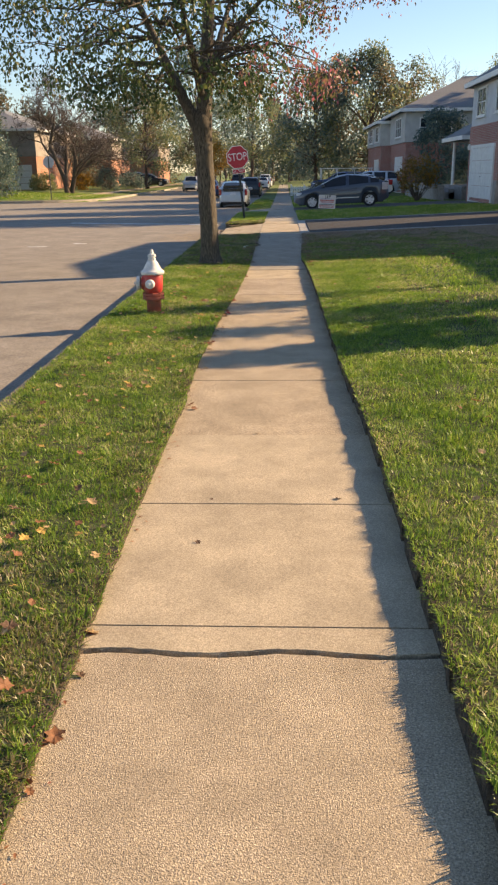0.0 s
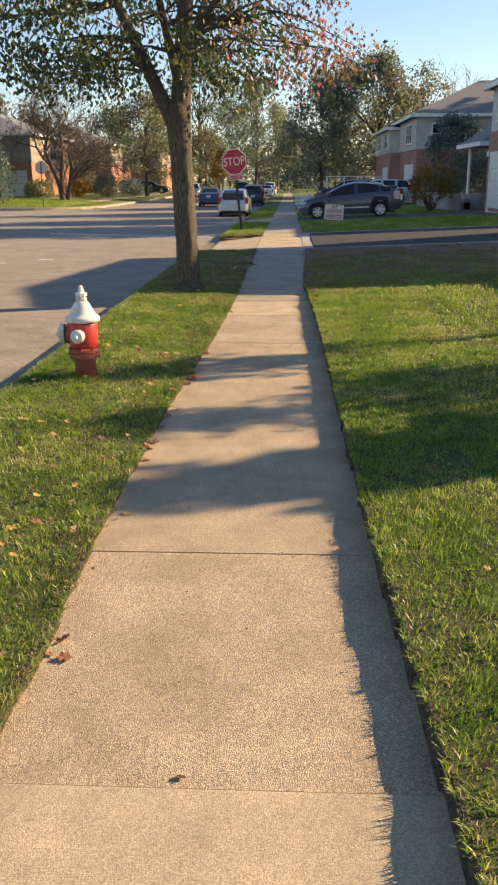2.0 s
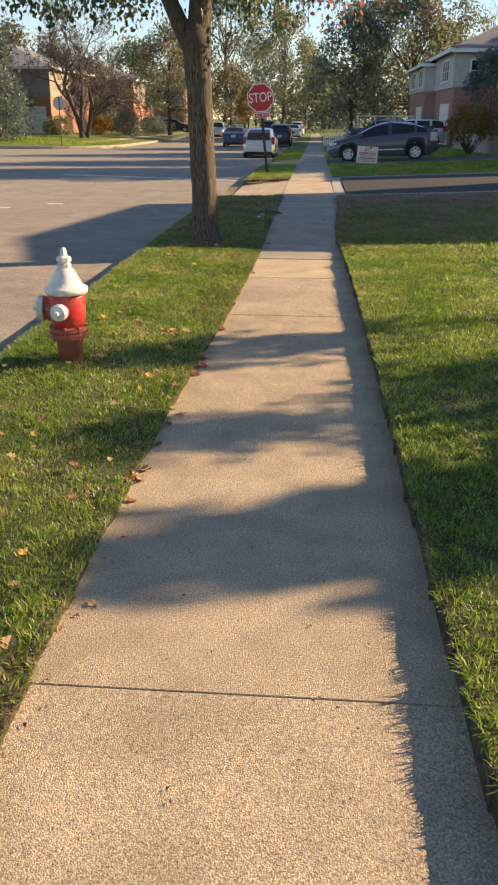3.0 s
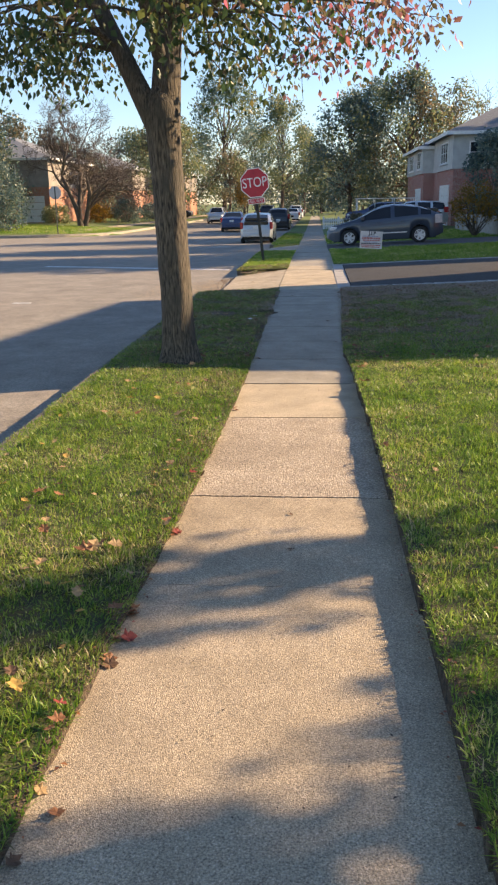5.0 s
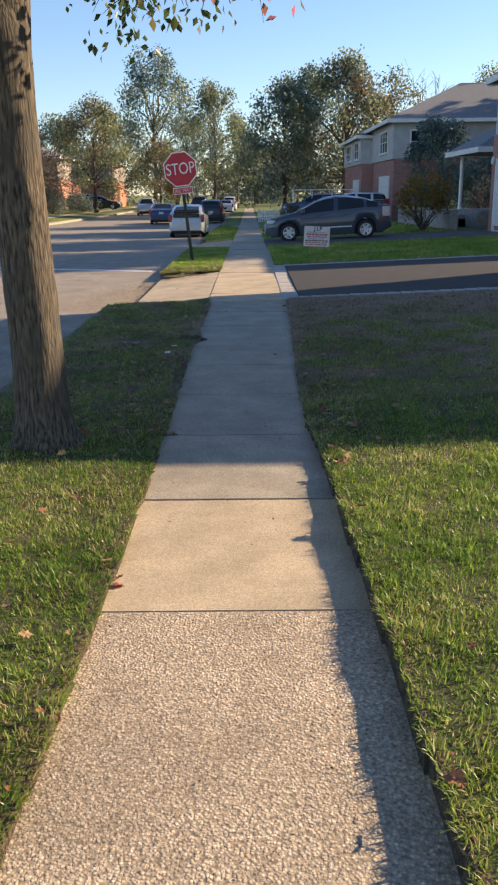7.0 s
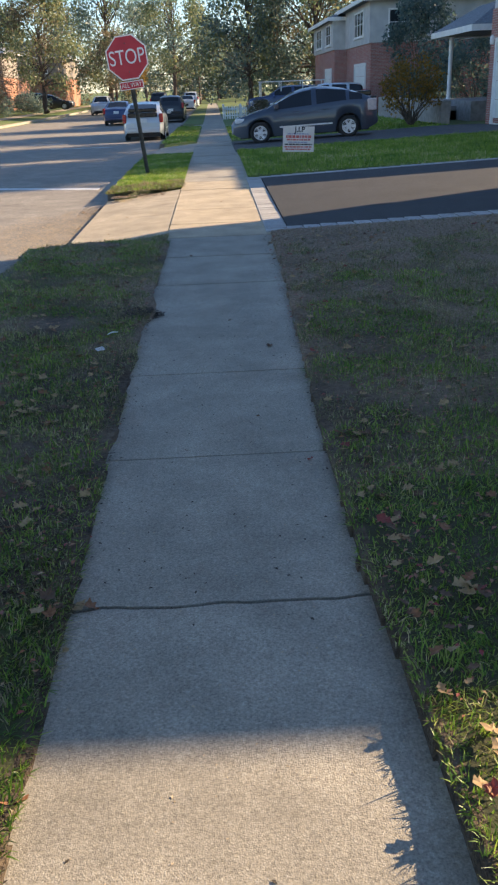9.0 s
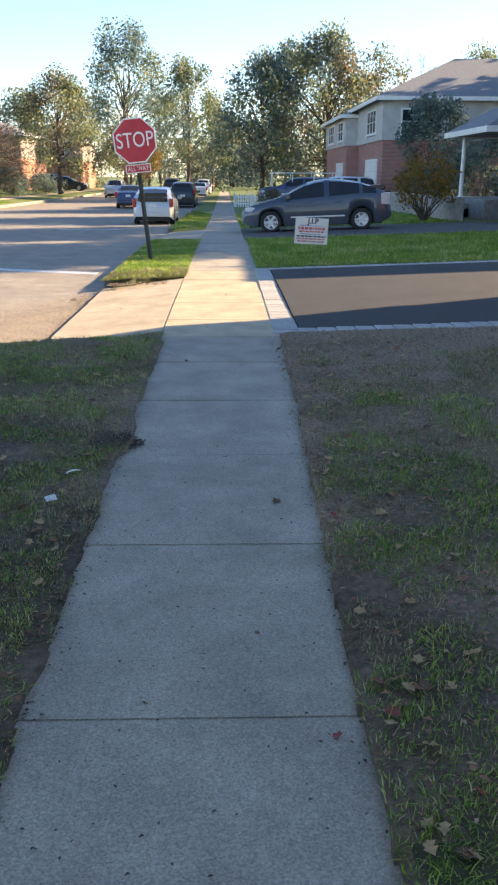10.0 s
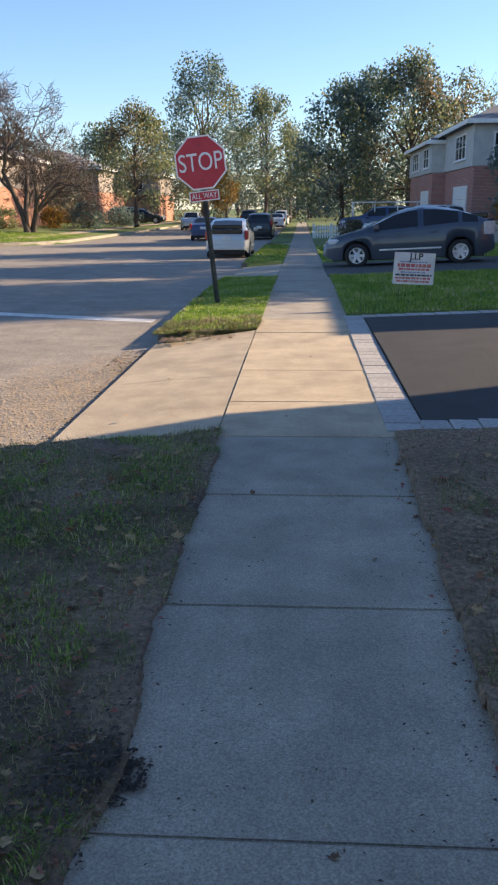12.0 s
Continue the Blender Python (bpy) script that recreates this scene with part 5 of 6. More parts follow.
def hydrant(at):
    h = empty("fire_hydrant", at, "red fire hydrant with white bonnet and caps on the verge", "fire hydrant", rz=4)
    part("standpipe", lathe([(0.088, -0.05), (0.088, 0.16), (0.094, 0.17), (0.094, 0.19)], 24), rusty_red, h, "faded rusty red standpipe", True)
    part("flange", lathe([(0.094, 0.19), (0.13, 0.192), (0.132, 0.225), (0.112, 0.23), (0.112, 0.236), (0.128, 0.238), (0.128, 0.262), (0.1, 0.27)], 24), rusty_red, h, "bolted flange ring")
    part("barrel", lathe([(0.1, 0.262), (0.118, 0.30), (0.122, 0.36), (0.122, 0.47), (0.114, 0.492)], 28), red_paint, h, "glossy red barrel", True)
    bonnet = part("bonnet", lathe([(0.114, 0.488), (0.142, 0.492), (0.145, 0.525), (0.135, 0.533), (0.112, 0.545), (0.098, 0.575), (0.072, 0.625), (0.056, 0.65), (0.05, 0.655)], 28), hyd_white, h, "white conical bonnet", True)
    part("nut_housing", lathe([(0.045, 0.65), (0.048, 0.685), (0.036, 0.69), (0.036, 0.698), (0.05, 0.70), (0.05, 0.727), (0.03, 0.737)], 8), hyd_white, bonnet)
    part("operating_nut", lathe([(0.027, 0.733), (0.024, 0.76), (0.017, 0.785), (0.008, 0.79)], 5), hyd_white, bonnet)
    for a, r, l, nm in ((-100, 0.052, 0.165, "hose_cap"), (178, 0.078, 0.19, "pumper_cap"), (80, 0.052, 0.165, "hose_cap")):
        m = Matrix.Translation((0, 0, 0.385)) @ Matrix.Rotation(radians(a), 4, "Z") @ Matrix.Rotation(math.pi / 2, 4, "Y")
        part("nozzle", lathe([(r * 1.1, 0.09), (r * 1.1, 0.13), (r * 0.9, 0.135)], 20, None, m), red_paint, h)
        c = part(nm, lathe([(r * 1.02, l - 0.04), (r * 1.1, l - 0.035), (r * 1.1, l - 0.005), (r * 0.95, l + 0.008), (r * 0.35, l + 0.014)], 20, None, m), hyd_white, h, "white hose cap")
        part("cap_nut", lathe([(0.02, l + 0.012), (0.018, l + 0.04)], 5, None, m), hyd_white, c)
    for i in range(8):
        a = math.tau * i / 8
        part("bolt", lathe([(0.011, 0.18), (0.011, 0.275)], 6, None, Matrix.Translation((0.121 * math.cos(a), 0.121 * math.sin(a), 0))), rusty_red, h)


hydrant((-1.475, 9.68, 0.0))

steel_post = material("post_steel", [(0.05, 0.055, 0.055), (0.09, 0.095, 0.09)], 12, 0.6, 0.3, 40, metal=0.4)
sign_red = material("sign_red", [(0.44, 0.02, 0.04), (0.50, 0.03, 0.05)], 4, 0.4)
sign_white = material("sign_white", [(0.74, 0.73, 0.72), (0.80, 0.79, 0.78)], 6, 0.4)
sign_back = material("sign_back", [(0.30, 0.31, 0.32), (0.38, 0.39, 0.40)], 5, 0.45, metal=0.6)


def text_part(body, size, mat, parent, m, depth=0.001, label="", name="lettering", squeeze=1.0, space=1.0, bold=0.0):
    cu = bpy.data.curves.new(name, "FONT")
    cu.offset = bold
    cu.body, cu.size, cu.extrude, cu.align_x, cu.align_y, cu.space_character = body, size, depth, "CENTER", "CENTER", space
    tmp = bpy.data.objects.new(name, cu)
    scene.collection.objects.link(tmp)
    me = bpy.data.meshes.new_from_object(tmp.evaluated_get(bpy.context.evaluated_depsgraph_get()))
    bpy.data.objects.remove(tmp)
    me.materials.clear()
    me.materials.append(mat)
    ob = new(name, me)
    ob.parent = parent
    ob.matrix_basis = m @ Matrix.Diagonal((squeeze, 1, 1, 1))
    return tagged(ob, label)


def prism(n, r, y0, y1, z, turn=0.0):
    bm = bmesh.new()
    a = [[bm.verts.new((r * math.cos(math.tau * (i + 0.5) / n + turn), y, z + r * math.sin(math.tau * (i + 0.5) / n + turn))) for i in range(n)] for y in (y0, y1)]
    bm.faces.new(a[0])
    bm.faces.new(list(reversed(a[1])))
    for i in range(n):
        bm.faces.new((a[0][i], a[1][i], a[1][(i + 1) % n], a[0][(i + 1) % n]))
    return bm


def channel_post(h):
    bm = bmesh.new()
    prof = ((-0.04, 0.0), (-0.03, 0.0), (-0.018, 0.03), (0.018, 0.03), (0.03, 0.0), (0.04, 0.0), (0.04, 0.005), (0.034, 0.005), (0.022, 0.036), (-0.022, 0.036), (-0.034, 0.005), (-0.04, 0.005))
    ends = [[bm.verts.new((x, y, z)) for x, y in prof] for z in (-0.1, h)]
    for i in range(len(prof)):
        bm.faces.new((ends[0][i], ends[0][(i + 1) % len(prof)], ends[1][(i + 1) % len(prof)], ends[1][i]))
    return bm


stop = new("stop_sign")
stop.matrix_basis = pose(-1.31, 30.75, -0.05, 0, -6.0, -3)
tagged(stop, "red octagonal stop sign on a leaning dark steel post", "stop sign")
part("post", channel_post(2.55), steel_post, stop, "dark channel steel post")
plate = part("sign_plate", prism(8, 0.42, -0.016, -0.012, 2.2), sign_white, stop, "white rim of the octagon")
part("red_face", prism(8, 0.395, -0.0175, -0.0162, 2.2), sign_red, plate, "red octagonal face")
part("back", prism(8, 0.418, -0.0118, -0.0105, 2.2), sign_back, plate)
text_part("STOP", 0.37, sign_white, plate, Matrix.Translation((0, -0.0195, 2.2)) @ Matrix.Rotation(math.pi / 2, 4, "X"), 0.001, "white lettering", squeeze=0.78)
sub = part("lower_plate", bbox(-0.23, 0.23, -0.018, -0.012, 1.64, 1.79, 0.001), sign_white, stop, "small plate below the octagon")
part("red_face", bbox(-0.215, 0.215, -0.0195, -0.0182, 1.655, 1.775), sign_red, sub, "red face of the small plate")
text_part("ALL WAY", 0.115, sign_white, sub, Matrix.Translation((0, -0.0212, 1.715)) @ Matrix.Rotation(math.pi / 2, 4, "X"), 0.001, "white lettering", squeeze=0.8)
for z in (1.72, 1.95, 2.45):
    part("bolt", lathe([(0.012, 0.0), (0.012, 0.008), (0.006, 0.012)], 6, None, Matrix.Translation((0, -0.0195, z)) @ Matrix.Rotation(math.pi / 2, 4, "X")), steel_post, stop)

stop2 = new("stop_sign")
stop2.matrix_basis = pose(-17.5, 64.2, zg(64) - 0.02, 0, 0, 176)
tagged(stop2, "stop sign seen from its grey back at the junction", "stop sign")
part("post", channel_post(3.2), steel_post, stop2, "dark channel steel post")
plate = part("sign_plate", prism(8, 0.46, -0.016, -0.012, 2.78), sign_red, stop2, "octagonal plate")
part("back", prism(8, 0.455, -0.0118, -0.0105, 2.78), sign_back, plate, "bare grey back")

# lawn sign
board_mat = material("sign_board", [(0.62, 0.60, 0.58), (0.74, 0.72, 0.70)], 6, 0.5)
ink_black = material("ink_black", [(0.03, 0.03, 0.035), (0.06, 0.06, 0.065)], 9, 0.6)
ink_red = material("ink_red", [(0.50, 0.12, 0.12), (0.58, 0.2, 0.18)], 9, 0.6)
ink_blue = material("ink_blue", [(0.22, 0.25, 0.42), (0.32, 0.35, 0.5)], 9, 0.6)
lawn_sign = new("lawn_sign")
lawn_sign.matrix_basis = pose(1.635, 30.2, 0.06, 0, 3.0, 6)
tagged(lawn_sign, "white printed yard sign on wire legs in the grass", "yard sign")
board = part("board", bbox(-0.305, 0.305, -0.004, 0.004, 0.3, 0.76, 0.001), board_mat, lawn_sign, "white corrugated board")
text_part("J.I.P", 0.135, ink_black, board, Matrix.Translation((0.02, -0.006, 0.70)) @ Matrix.Rotation(math.pi / 2, 4, "X"), 0.0005, "black lettering", bold=0.004)
for z, h, w, mt in ((0.625, 0.02, 0.44, ink_blue), (0.575, 0.05, 0.5, ink_red), (0.52, 0.03, 0.46, ink_red), (0.475, 0.018, 0.4, ink_blue), (0.435, 0.026, 0.54, ink_black), (0.39, 0.028, 0.54, ink_red), (0.345, 0.028, 0.5, ink_red)):
    bm = bmesh.new()
    x, rr = -w / 2, random.Random(int(z * 1000))
    while x < w / 2 - 0.02:
        e = min(w / 2, x + rr.uniform(0.02, 0.07))
        box(bm, x, e, -0.0056, -0.0044, z - h / 2, z + h / 2)
        x = e + 0.012
    part("print_bar", bm, mt, board, "line of small print")
for x in (-0.2, 0.2):
    part("leg", tube(bmesh.new(), [(x, 0.006, -0.08), (x, 0.006, 0.34)], [0.003, 0.003], 6), steel_post, lawn_sign, "thin wire leg")

# picket fence
fence = empty("picket_fence", (0.75, 68.5, zg(68)), "white picket fence between the driveway and the lawn", "fence")
for z in (0.2, 0.58):
    part("rail", bbox(0, 2.0, 0, 0.04, z, z + 0.08), white_paint, fence)
bm = bmesh.new()
v = [bm.verts.new(p) for p in ((0, -0.025, 0), (0.08, -0.025, 0), (0.08, -0.025, 0.74), (0.04, -0.025, 0.82), (0, -0.025, 0.74), (0, -0.004, 0), (0.08, -0.004, 0), (0.08, -0.004, 0.74), (0.04, -0.004, 0.82), (0, -0.004, 0.74))]
bm.faces.new(list(reversed(v[:5])))
bm.faces.new(v[5:])
for i in range(5):
    bm.faces.new((v[i], v[(i + 1) % 5], v[(i + 1) % 5 + 5], v[i + 5]))
first = part("picket", bm, white_paint, fence)
for i in range(1, 14):
    p = new("picket", first.data)
    p.parent, p.location = fence, (i * 0.148, 0, 0)
for x in (-0.06, 1.0, 2.0):
    part("fence_post", lathe([(0.05, -0.05), (0.05, 0.84), (0.065, 0.86), (0.02, 0.92)], 4, None, Matrix.Translation((x, 0.08, 0))), white_paint, fence)

# utility pole with a street lamp
pole = empty("utility_pole", (-23.7, 65.6, zg(65) - 0.02), "slim pale street pole at the junction", "pole")
part("shaft", lathe([(0.12, -0.1), (0.11, 0.4), (0.075, 9.5)], 12), sign_back, pole, "pale tapering shaft", True)
part("junction_box", bbox(-0.14, 0.14, -0.2, -0.08, 5.2, 5.6, 0.02), sign_back, pole)
pole2 = empty("utility_pole", (-1.5, 128, zg(128)), "thin pole far down the street", "pole")
part("shaft", lathe([(0.1, -0.1), (0.09, 0.4), (0.06, 7.5)], 10), far_bark, pole2, "tapering shaft", True)

# ---- pavers ----
border = tagged(new("paver_border"), "grey concrete pavers edging the black driveway", "paving", kind="structure")
pv = bmesh.new()
box(pv, -0.132, 0.132, -0.096, 0.096, -0.06, 0, 0.006)
paver_mesh = part("paver", pv, paver_mat, border)
paver_mesh.location = (0.726, 23.19, 0.012)


def paver(x, y, turn, z):
    p = new("paver", paver_mesh.data)
    p.parent, p.location, p.rotation_euler = border, (x, y, z), (0, 0, turn)


prng = random.Random(8)
y = 23.4
while y < 29.25:
    paver(0.726, y, prng.uniform(-0.008, 0.008), 0.012 + prng.uniform(-0.002, 0.002))
    y += 0.2
x = 0.94
while x < 8.9:
    z = 0.26 * min(1, (x - 0.56) / 7.2) + 0.014
    paver(x, 23.19, math.pi / 2 + prng.uniform(-0.01, 0.01), z + prng.uniform(-0.002, 0.002))
    paver(x, 29.15, math.pi / 2 + prng.uniform(-0.01, 0.01), z + prng.uniform(-0.002, 0.002))
    x += 0.2


# ---- grass ----
def blades(name, x0, x1, y0, y1, density, length, mat, seed, label, keep=None, lean=0.5, width=0.003, segments=2):
    """Single grass blades standing on the earth."""
    rs = np.random.default_rng(seed)
    n = int((x1 - x0) * (y1 - y0) * density)
    x, y = rs.uniform(x0, x1, n), rs.uniform(y0, y1, n)
    clump = np.array([noise.noise((a * 2.1, b * 2.1, seed)) for a, b in zip(x, y)])
    ok = rs.random(n) < np.clip(0.92 + 0.5 * clump, 0.5, 1)
    if keep:
        ok &= np.array([keep(a, b, c) for a, b, c in zip(x, y, clump)])
    x, y, clump = x[ok], y[ok], clump[ok]
    n = len(x)
    z = np.array([ground_z(a, b) for a, b in zip(x, y)]) - 0.004
    face = np.array([curb_x(b) for b in y])
    kerb = (x < face - 0.01) & (x > face - 0.17)
    z = np.where(kerb, np.array([zg(b) for b in y]) + 0.01, z)
    tuft = np.array([noise.noise((a * 8.5, b * 8.5, seed)) for a, b in zip(x, y)])
    comb = np.array([noise.noise((a * 5.5, b * 5.5, seed + 40)) for a, b in zip(x, y)])
    L = length * rs.uniform(0.45, 1.2, n) * (1 + 0.35 * clump + 0.75 * tuft)
    a = comb * 9.0 + rs.normal(size=n) * 0.9
    tilt = rs.uniform(0.05, lean, n) * 1.3
    dx, dy = np.cos(a) * np.sin(tilt), np.sin(a) * np.sin(tilt)
    edge_l, edge_r = np.array([left_edge(b) for b in y]), np.array([right_edge(b) for b in y])
    near = np.exp(-np.abs(x - edge_r) / 0.05) * (x > edge_r - 0.02)
    dx -= near * 0.12
    near = np.exp(-np.abs(x - edge_l) / 0.06) * (x < edge_l + 0.02)
    dx += near * 0.2
    dx -= np.exp(-np.abs(x - face) / 0.05) * 0.6 * (x < face + 0.2) * (x > face - 0.3)
    dz = np.cos(tilt)
    w = width * rs.uniform(0.6, 1.4, n)
    b2 = a + math.pi / 2 + rs.normal(size=n) * 0.4
    wx, wy = np.cos(b2) * w, np.sin(b2) * w
    base = np.stack([x, y, z], 1)
    d = np.stack([dx, dy, dz], 1)
    s = np.stack([wx, wy, np.zeros(n)], 1)
    mid = base + d * (L * 0.55)[:, None]
    d2 = d.copy()
    d2[:, 2] -= 0.35 * tilt
    d2[:, 0] *= 1.7
    d2[:, 1] *= 1.7
    tip = mid + d2 * (L * 0.5)[:, None]
    if segments == 2:
        v = np.stack([base - s, base + s, mid - s * 0.8, mid + s * 0.8, tip], 1).reshape(-1, 3)
        k = np.arange(n)[:, None] * 5
        f = np.concatenate([k + np.array([[0, 1, 3]]), k + np.array([[0, 3, 2]]), k + np.array([[2, 3, 4]])], 1).reshape(-1, 3)
    else:
        v = np.stack([base - s, base + s, tip], 1).reshape(-1, 3)
        f = np.arange(n * 3).reshape(-1, 3)
    ob = np_mesh(name, v, f, mat)
    return tagged(ob, label, "grass", kind="stuff")


def on_verge(x, y, c):
    return x < left_edge(y) + 0.03 and x > curb_x(y) - 0.11 + 0.08 * c and math.hypot(x + 1.29, y - 15.42) > 0.2 and not verge_end(x) - 0.02 < y < 27.5


def on_lawn(x, y, c):
    return x > right_edge(y) - 0.028


def lush(x, y, c):
    return (x * 7919 + y * 104729) % 1.0 < 1 / (1 + math.exp((y - 15.6) * 1.3))


def shaded(x, y, c):
    """The worn shade: turf that thins out towards the walk and the black driveway."""
    near = min(abs(x - left_edge(y)), abs(x - right_edge(y)))
    return not lush(x, y, c) and c > -0.46 + 0.55 * math.exp(-near / 0.09) + (max(0, y - 19.3) * 0.22 + 0.03 * max(0, x - 1) if x > 0 else 0)


def tufts(x, y, c):
    return shaded(x, y, c - 0.36)


blades("grass_verge", -2.06, -0.5, 0.5, 17.0, 8200, 0.034, grass_mat, 1, "lush green verge grass with straw tips", lambda x, y, c: on_verge(x, y, c) and lush(x, y, c), 0.95, 0.0023)
blades("grass_verge_under", -2.02, -0.5, 0.5, 16.8, 6500, 0.025, grass_mat, 21, "short dense grass under the verge blades", lambda x, y, c: on_verge(x, y, c) and lush(x, y, c), 1.2, 0.0034, 1)
blades("grass_lawn_under", 0.45, 1.9, 0.5, 16.8, 6500, 0.027, grass_mat, 22, "short dense grass under the lawn blades", lambda x, y, c: on_lawn(x, y, c) and lush(x, y, c), 1.2, 0.0034, 1)
blades("grass_lawn", 0.45, 1.5, 0.8, 17.0, 11000, 0.035, grass_mat, 3, "thick green lawn beside the walk", lambda x, y, c: on_lawn(x, y, c) and lush(x, y, c), 0.95, 0.002)
blades("grass_lawn_mid", 1.5, 2.3, 2.5, 17.0, 6000, 0.037, grass_mat, 23, "thick green lawn a step off the walk", lush, 0.95, 0.003)
blades("grass_lawn_back", 2.22, 7, 2, 18.0, 1900, 0.05, grass_mat, 4, "thick green lawn before the brick house", lambda x, y, c: lush(x, y, c), 0.7, 0.006, 1)
blades("grass_verge_thin", -2.04, -0.5, 14.0, 23.3, 11000, 0.036, shade_grass_mat, 2, "thin trampled grass on the shaded verge", lambda x, y, c: on_verge(x, y, c) and shaded(x, y, c), 1.35, 0.0021, 1)
blades("grass_verge_patch", -2.04, -0.55, 15.2, 23.2, 5000, 0.034, grass_mat, 12, "green tufts on the shaded verge", lambda x, y, c: on_verge(x, y, c) and tufts(x, y, c), 1.2, 0.0022)
blades("grass_lawn_thin", 0.45, 5.0, 14.0, 22.0, 7000, 0.038, shade_grass_mat, 5, "thin patchy grass in the shade", lambda x, y, c: on_lawn(x, y, c) and shaded(x, y, c), 1.35, 0.0021, 1)
blades("grass_lawn_patch", 0.45, 4.0, 15.2, 20.5, 5000, 0.036, grass_mat, 13, "green tufts in the shaded lawn", lambda x, y, c: on_lawn(x, y, c) and tufts(x, y, c), 1.2, 0.0022)
blades("grass_edge", -0.86, -0.5, 0.5, 16, 4600, 0.032, dry_grass_mat, 15, "straw-coloured grass along the walk's edge", lambda x, y, c: on_verge(x, y, c) and c > -0.15, 1.1, 0.0026)
blades("grass_dead", -1.3, -0.55, 1.0, 3.0, 5600, 0.034, dry_grass_mat, 16, "dead brown patch in the verge", lambda x, y, c: on_verge(x, y, c) and math.hypot((x + 0.9) * 1.6, y - 2.0) < 0.75 + c, 1.2, 0.0026)
blades("grass_straw", 0.45, 6, 18.2, 23.0, 1000, 0.03, dry_grass_mat, 6, "dry straw on bare soil", on_lawn, 1.4)
blades("grass_corner", CURB_X, -0.53, 27.2, 36.7, 3200, 0.04, grass_mat, 7, "verge grass round the stop sign", lambda x, y, c: on_verge(x, y, c) and y > 27.96 + 0.4 * (x + 0.6) + 0.25 * c, 0.6, 0.006, 1)
blades("grass_corner_dry", CURB_X, -0.53, 27.2, 29.4, 7000, 0.055, dry_grass_mat, 17, "straw-yellow thatch at the corner of the verge", lambda x, y, c: on_verge(x, y, c) and 27.96 + 0.4 * (x + 0.6) + 0.25 * c < y < 28.9 + 0.4 * (x + 0.6) + c, 1.2, 0.005, 1)
blades("grass_between", 0.62, 8.6, 29.35, 36.7, 1300, 0.07, grass_mat, 8, "green lawn between the driveways", None, 0.6, 0.008, 1)
blades("grass_strips", CURB_X, -0.6, 43.2, 59, 600, 0.07, grass_mat, 9, "verge grass between driveways", on_verge, 0.6, 0.012, 1)
blades("grass_house", 0.62, 8, 43.1, 56, 300, 0.08, grass_mat, 10, "lawn beyond the far driveway", None, 0.6, 0.014, 1)
blades("grass_far", -26, -15, 64.5, 76, 260, 0.1, grass_mat, 11, "sunlit lawn across the junction", lambda x, y, c: far_lawn(x, y) > 0.3, 0.6, 0.02, 1)


# ---- fallen leaves, twigs, litter ----
def leaf_mesh(seed, size):
    rs = random.Random(seed)
    bm = bmesh.new()
    out = [(0, -0.5), (0.16, -0.36), (0.38, -0.22), (0.26, -0.05), (0.46, 0.12), (0.24, 0.2), (0.14, 0.34), (0, 0.56), (-0.14, 0.34), (-0.24, 0.2), (-0.46, 0.12), (-0.26, -0.05), (-0.38, -0.22), (-0.16, -0.36)]
    curl = rs.uniform(0.3, 1.0)
    def pt(x, y):
        return (x * size, y * size, size * (curl * (x * x * 1.1 + 0.5 * y * y) + 0.05 * rs.uniform(-1, 1)) + 0.002)
    c = bm.verts.new(pt(0, 0))
    vs = [bm.verts.new(pt(x * rs.uniform(0.8, 1.15), y * rs.uniform(0.85, 1.1))) for x, y in out]
    for i in range(len(vs)):
        bm.faces.new((c, vs[i], vs[(i + 1) % len(vs)]))
    me = bpy.data.meshes.new("fallen_leaf")
    bm.to_mesh(me)
    bm.free()
    return me


def leaf_colour(name, c):
    return material(name, [tuple(v * 0.7 for v in c), c], 60, 0.7, 0.3, 90, translucent=0.2)


LEAF_MATS = [leaf_colour("leaf_tan", (0.46, 0.31, 0.15)), leaf_colour("leaf_rust", (0.30, 0.135, 0.06)), leaf_colour("leaf_crimson", (0.30, 0.06, 0.045)),
             leaf_colour("leaf_brown", (0.16, 0.09, 0.05)), leaf_colour("leaf_gold", (0.56, 0.36, 0.09))]
LEAF_NAMES = ["dry tan leaf", "dry rust-brown leaf", "crimson leaf", "dark brown leaf", "golden leaf"]
leaf_kinds = []
for i, m in enumerate(LEAF_MATS):
    for j in range(2):
        me = leaf_mesh(10 * i + j, 0.06)
        me.materials.append(m)
        leaf_kinds.append((me, LEAF_NAMES[i]))


def top_z(x, y):
    if x < curb_x(y) - 0.01 or x < CURB_X + 0.16 and 22.6 < y < 27.42:
        return zg(y) - ROAD_DROP + 0.006
    if x < -0.6 and verge_end(x) < y < 27.95 + 0.4 * (x + 0.6):
        return zg(y) - 0.03
    if left_edge(y) < x < right_edge(y):
        return zg(y) + 0.004
    return ground_z(x, y) + (0.035 if y < 16 else 0.012)


def fallen_leaf(x, y, k, s, where):
    me, nm = leaf_kinds[k % len(leaf_kinds)]
    ob = new("fallen_leaf", me)
    r = random.Random(int(x * 997 + y * 131))
    ob.matrix_basis = pose(x, y, top_z(x, y), r.uniform(-25, 25), r.uniform(-25, 25), r.uniform(0, 360)) @ Matrix.Scale(s, 4)
    tagged(ob, nm + " fallen " + where, "leaf", "fallen leaves")


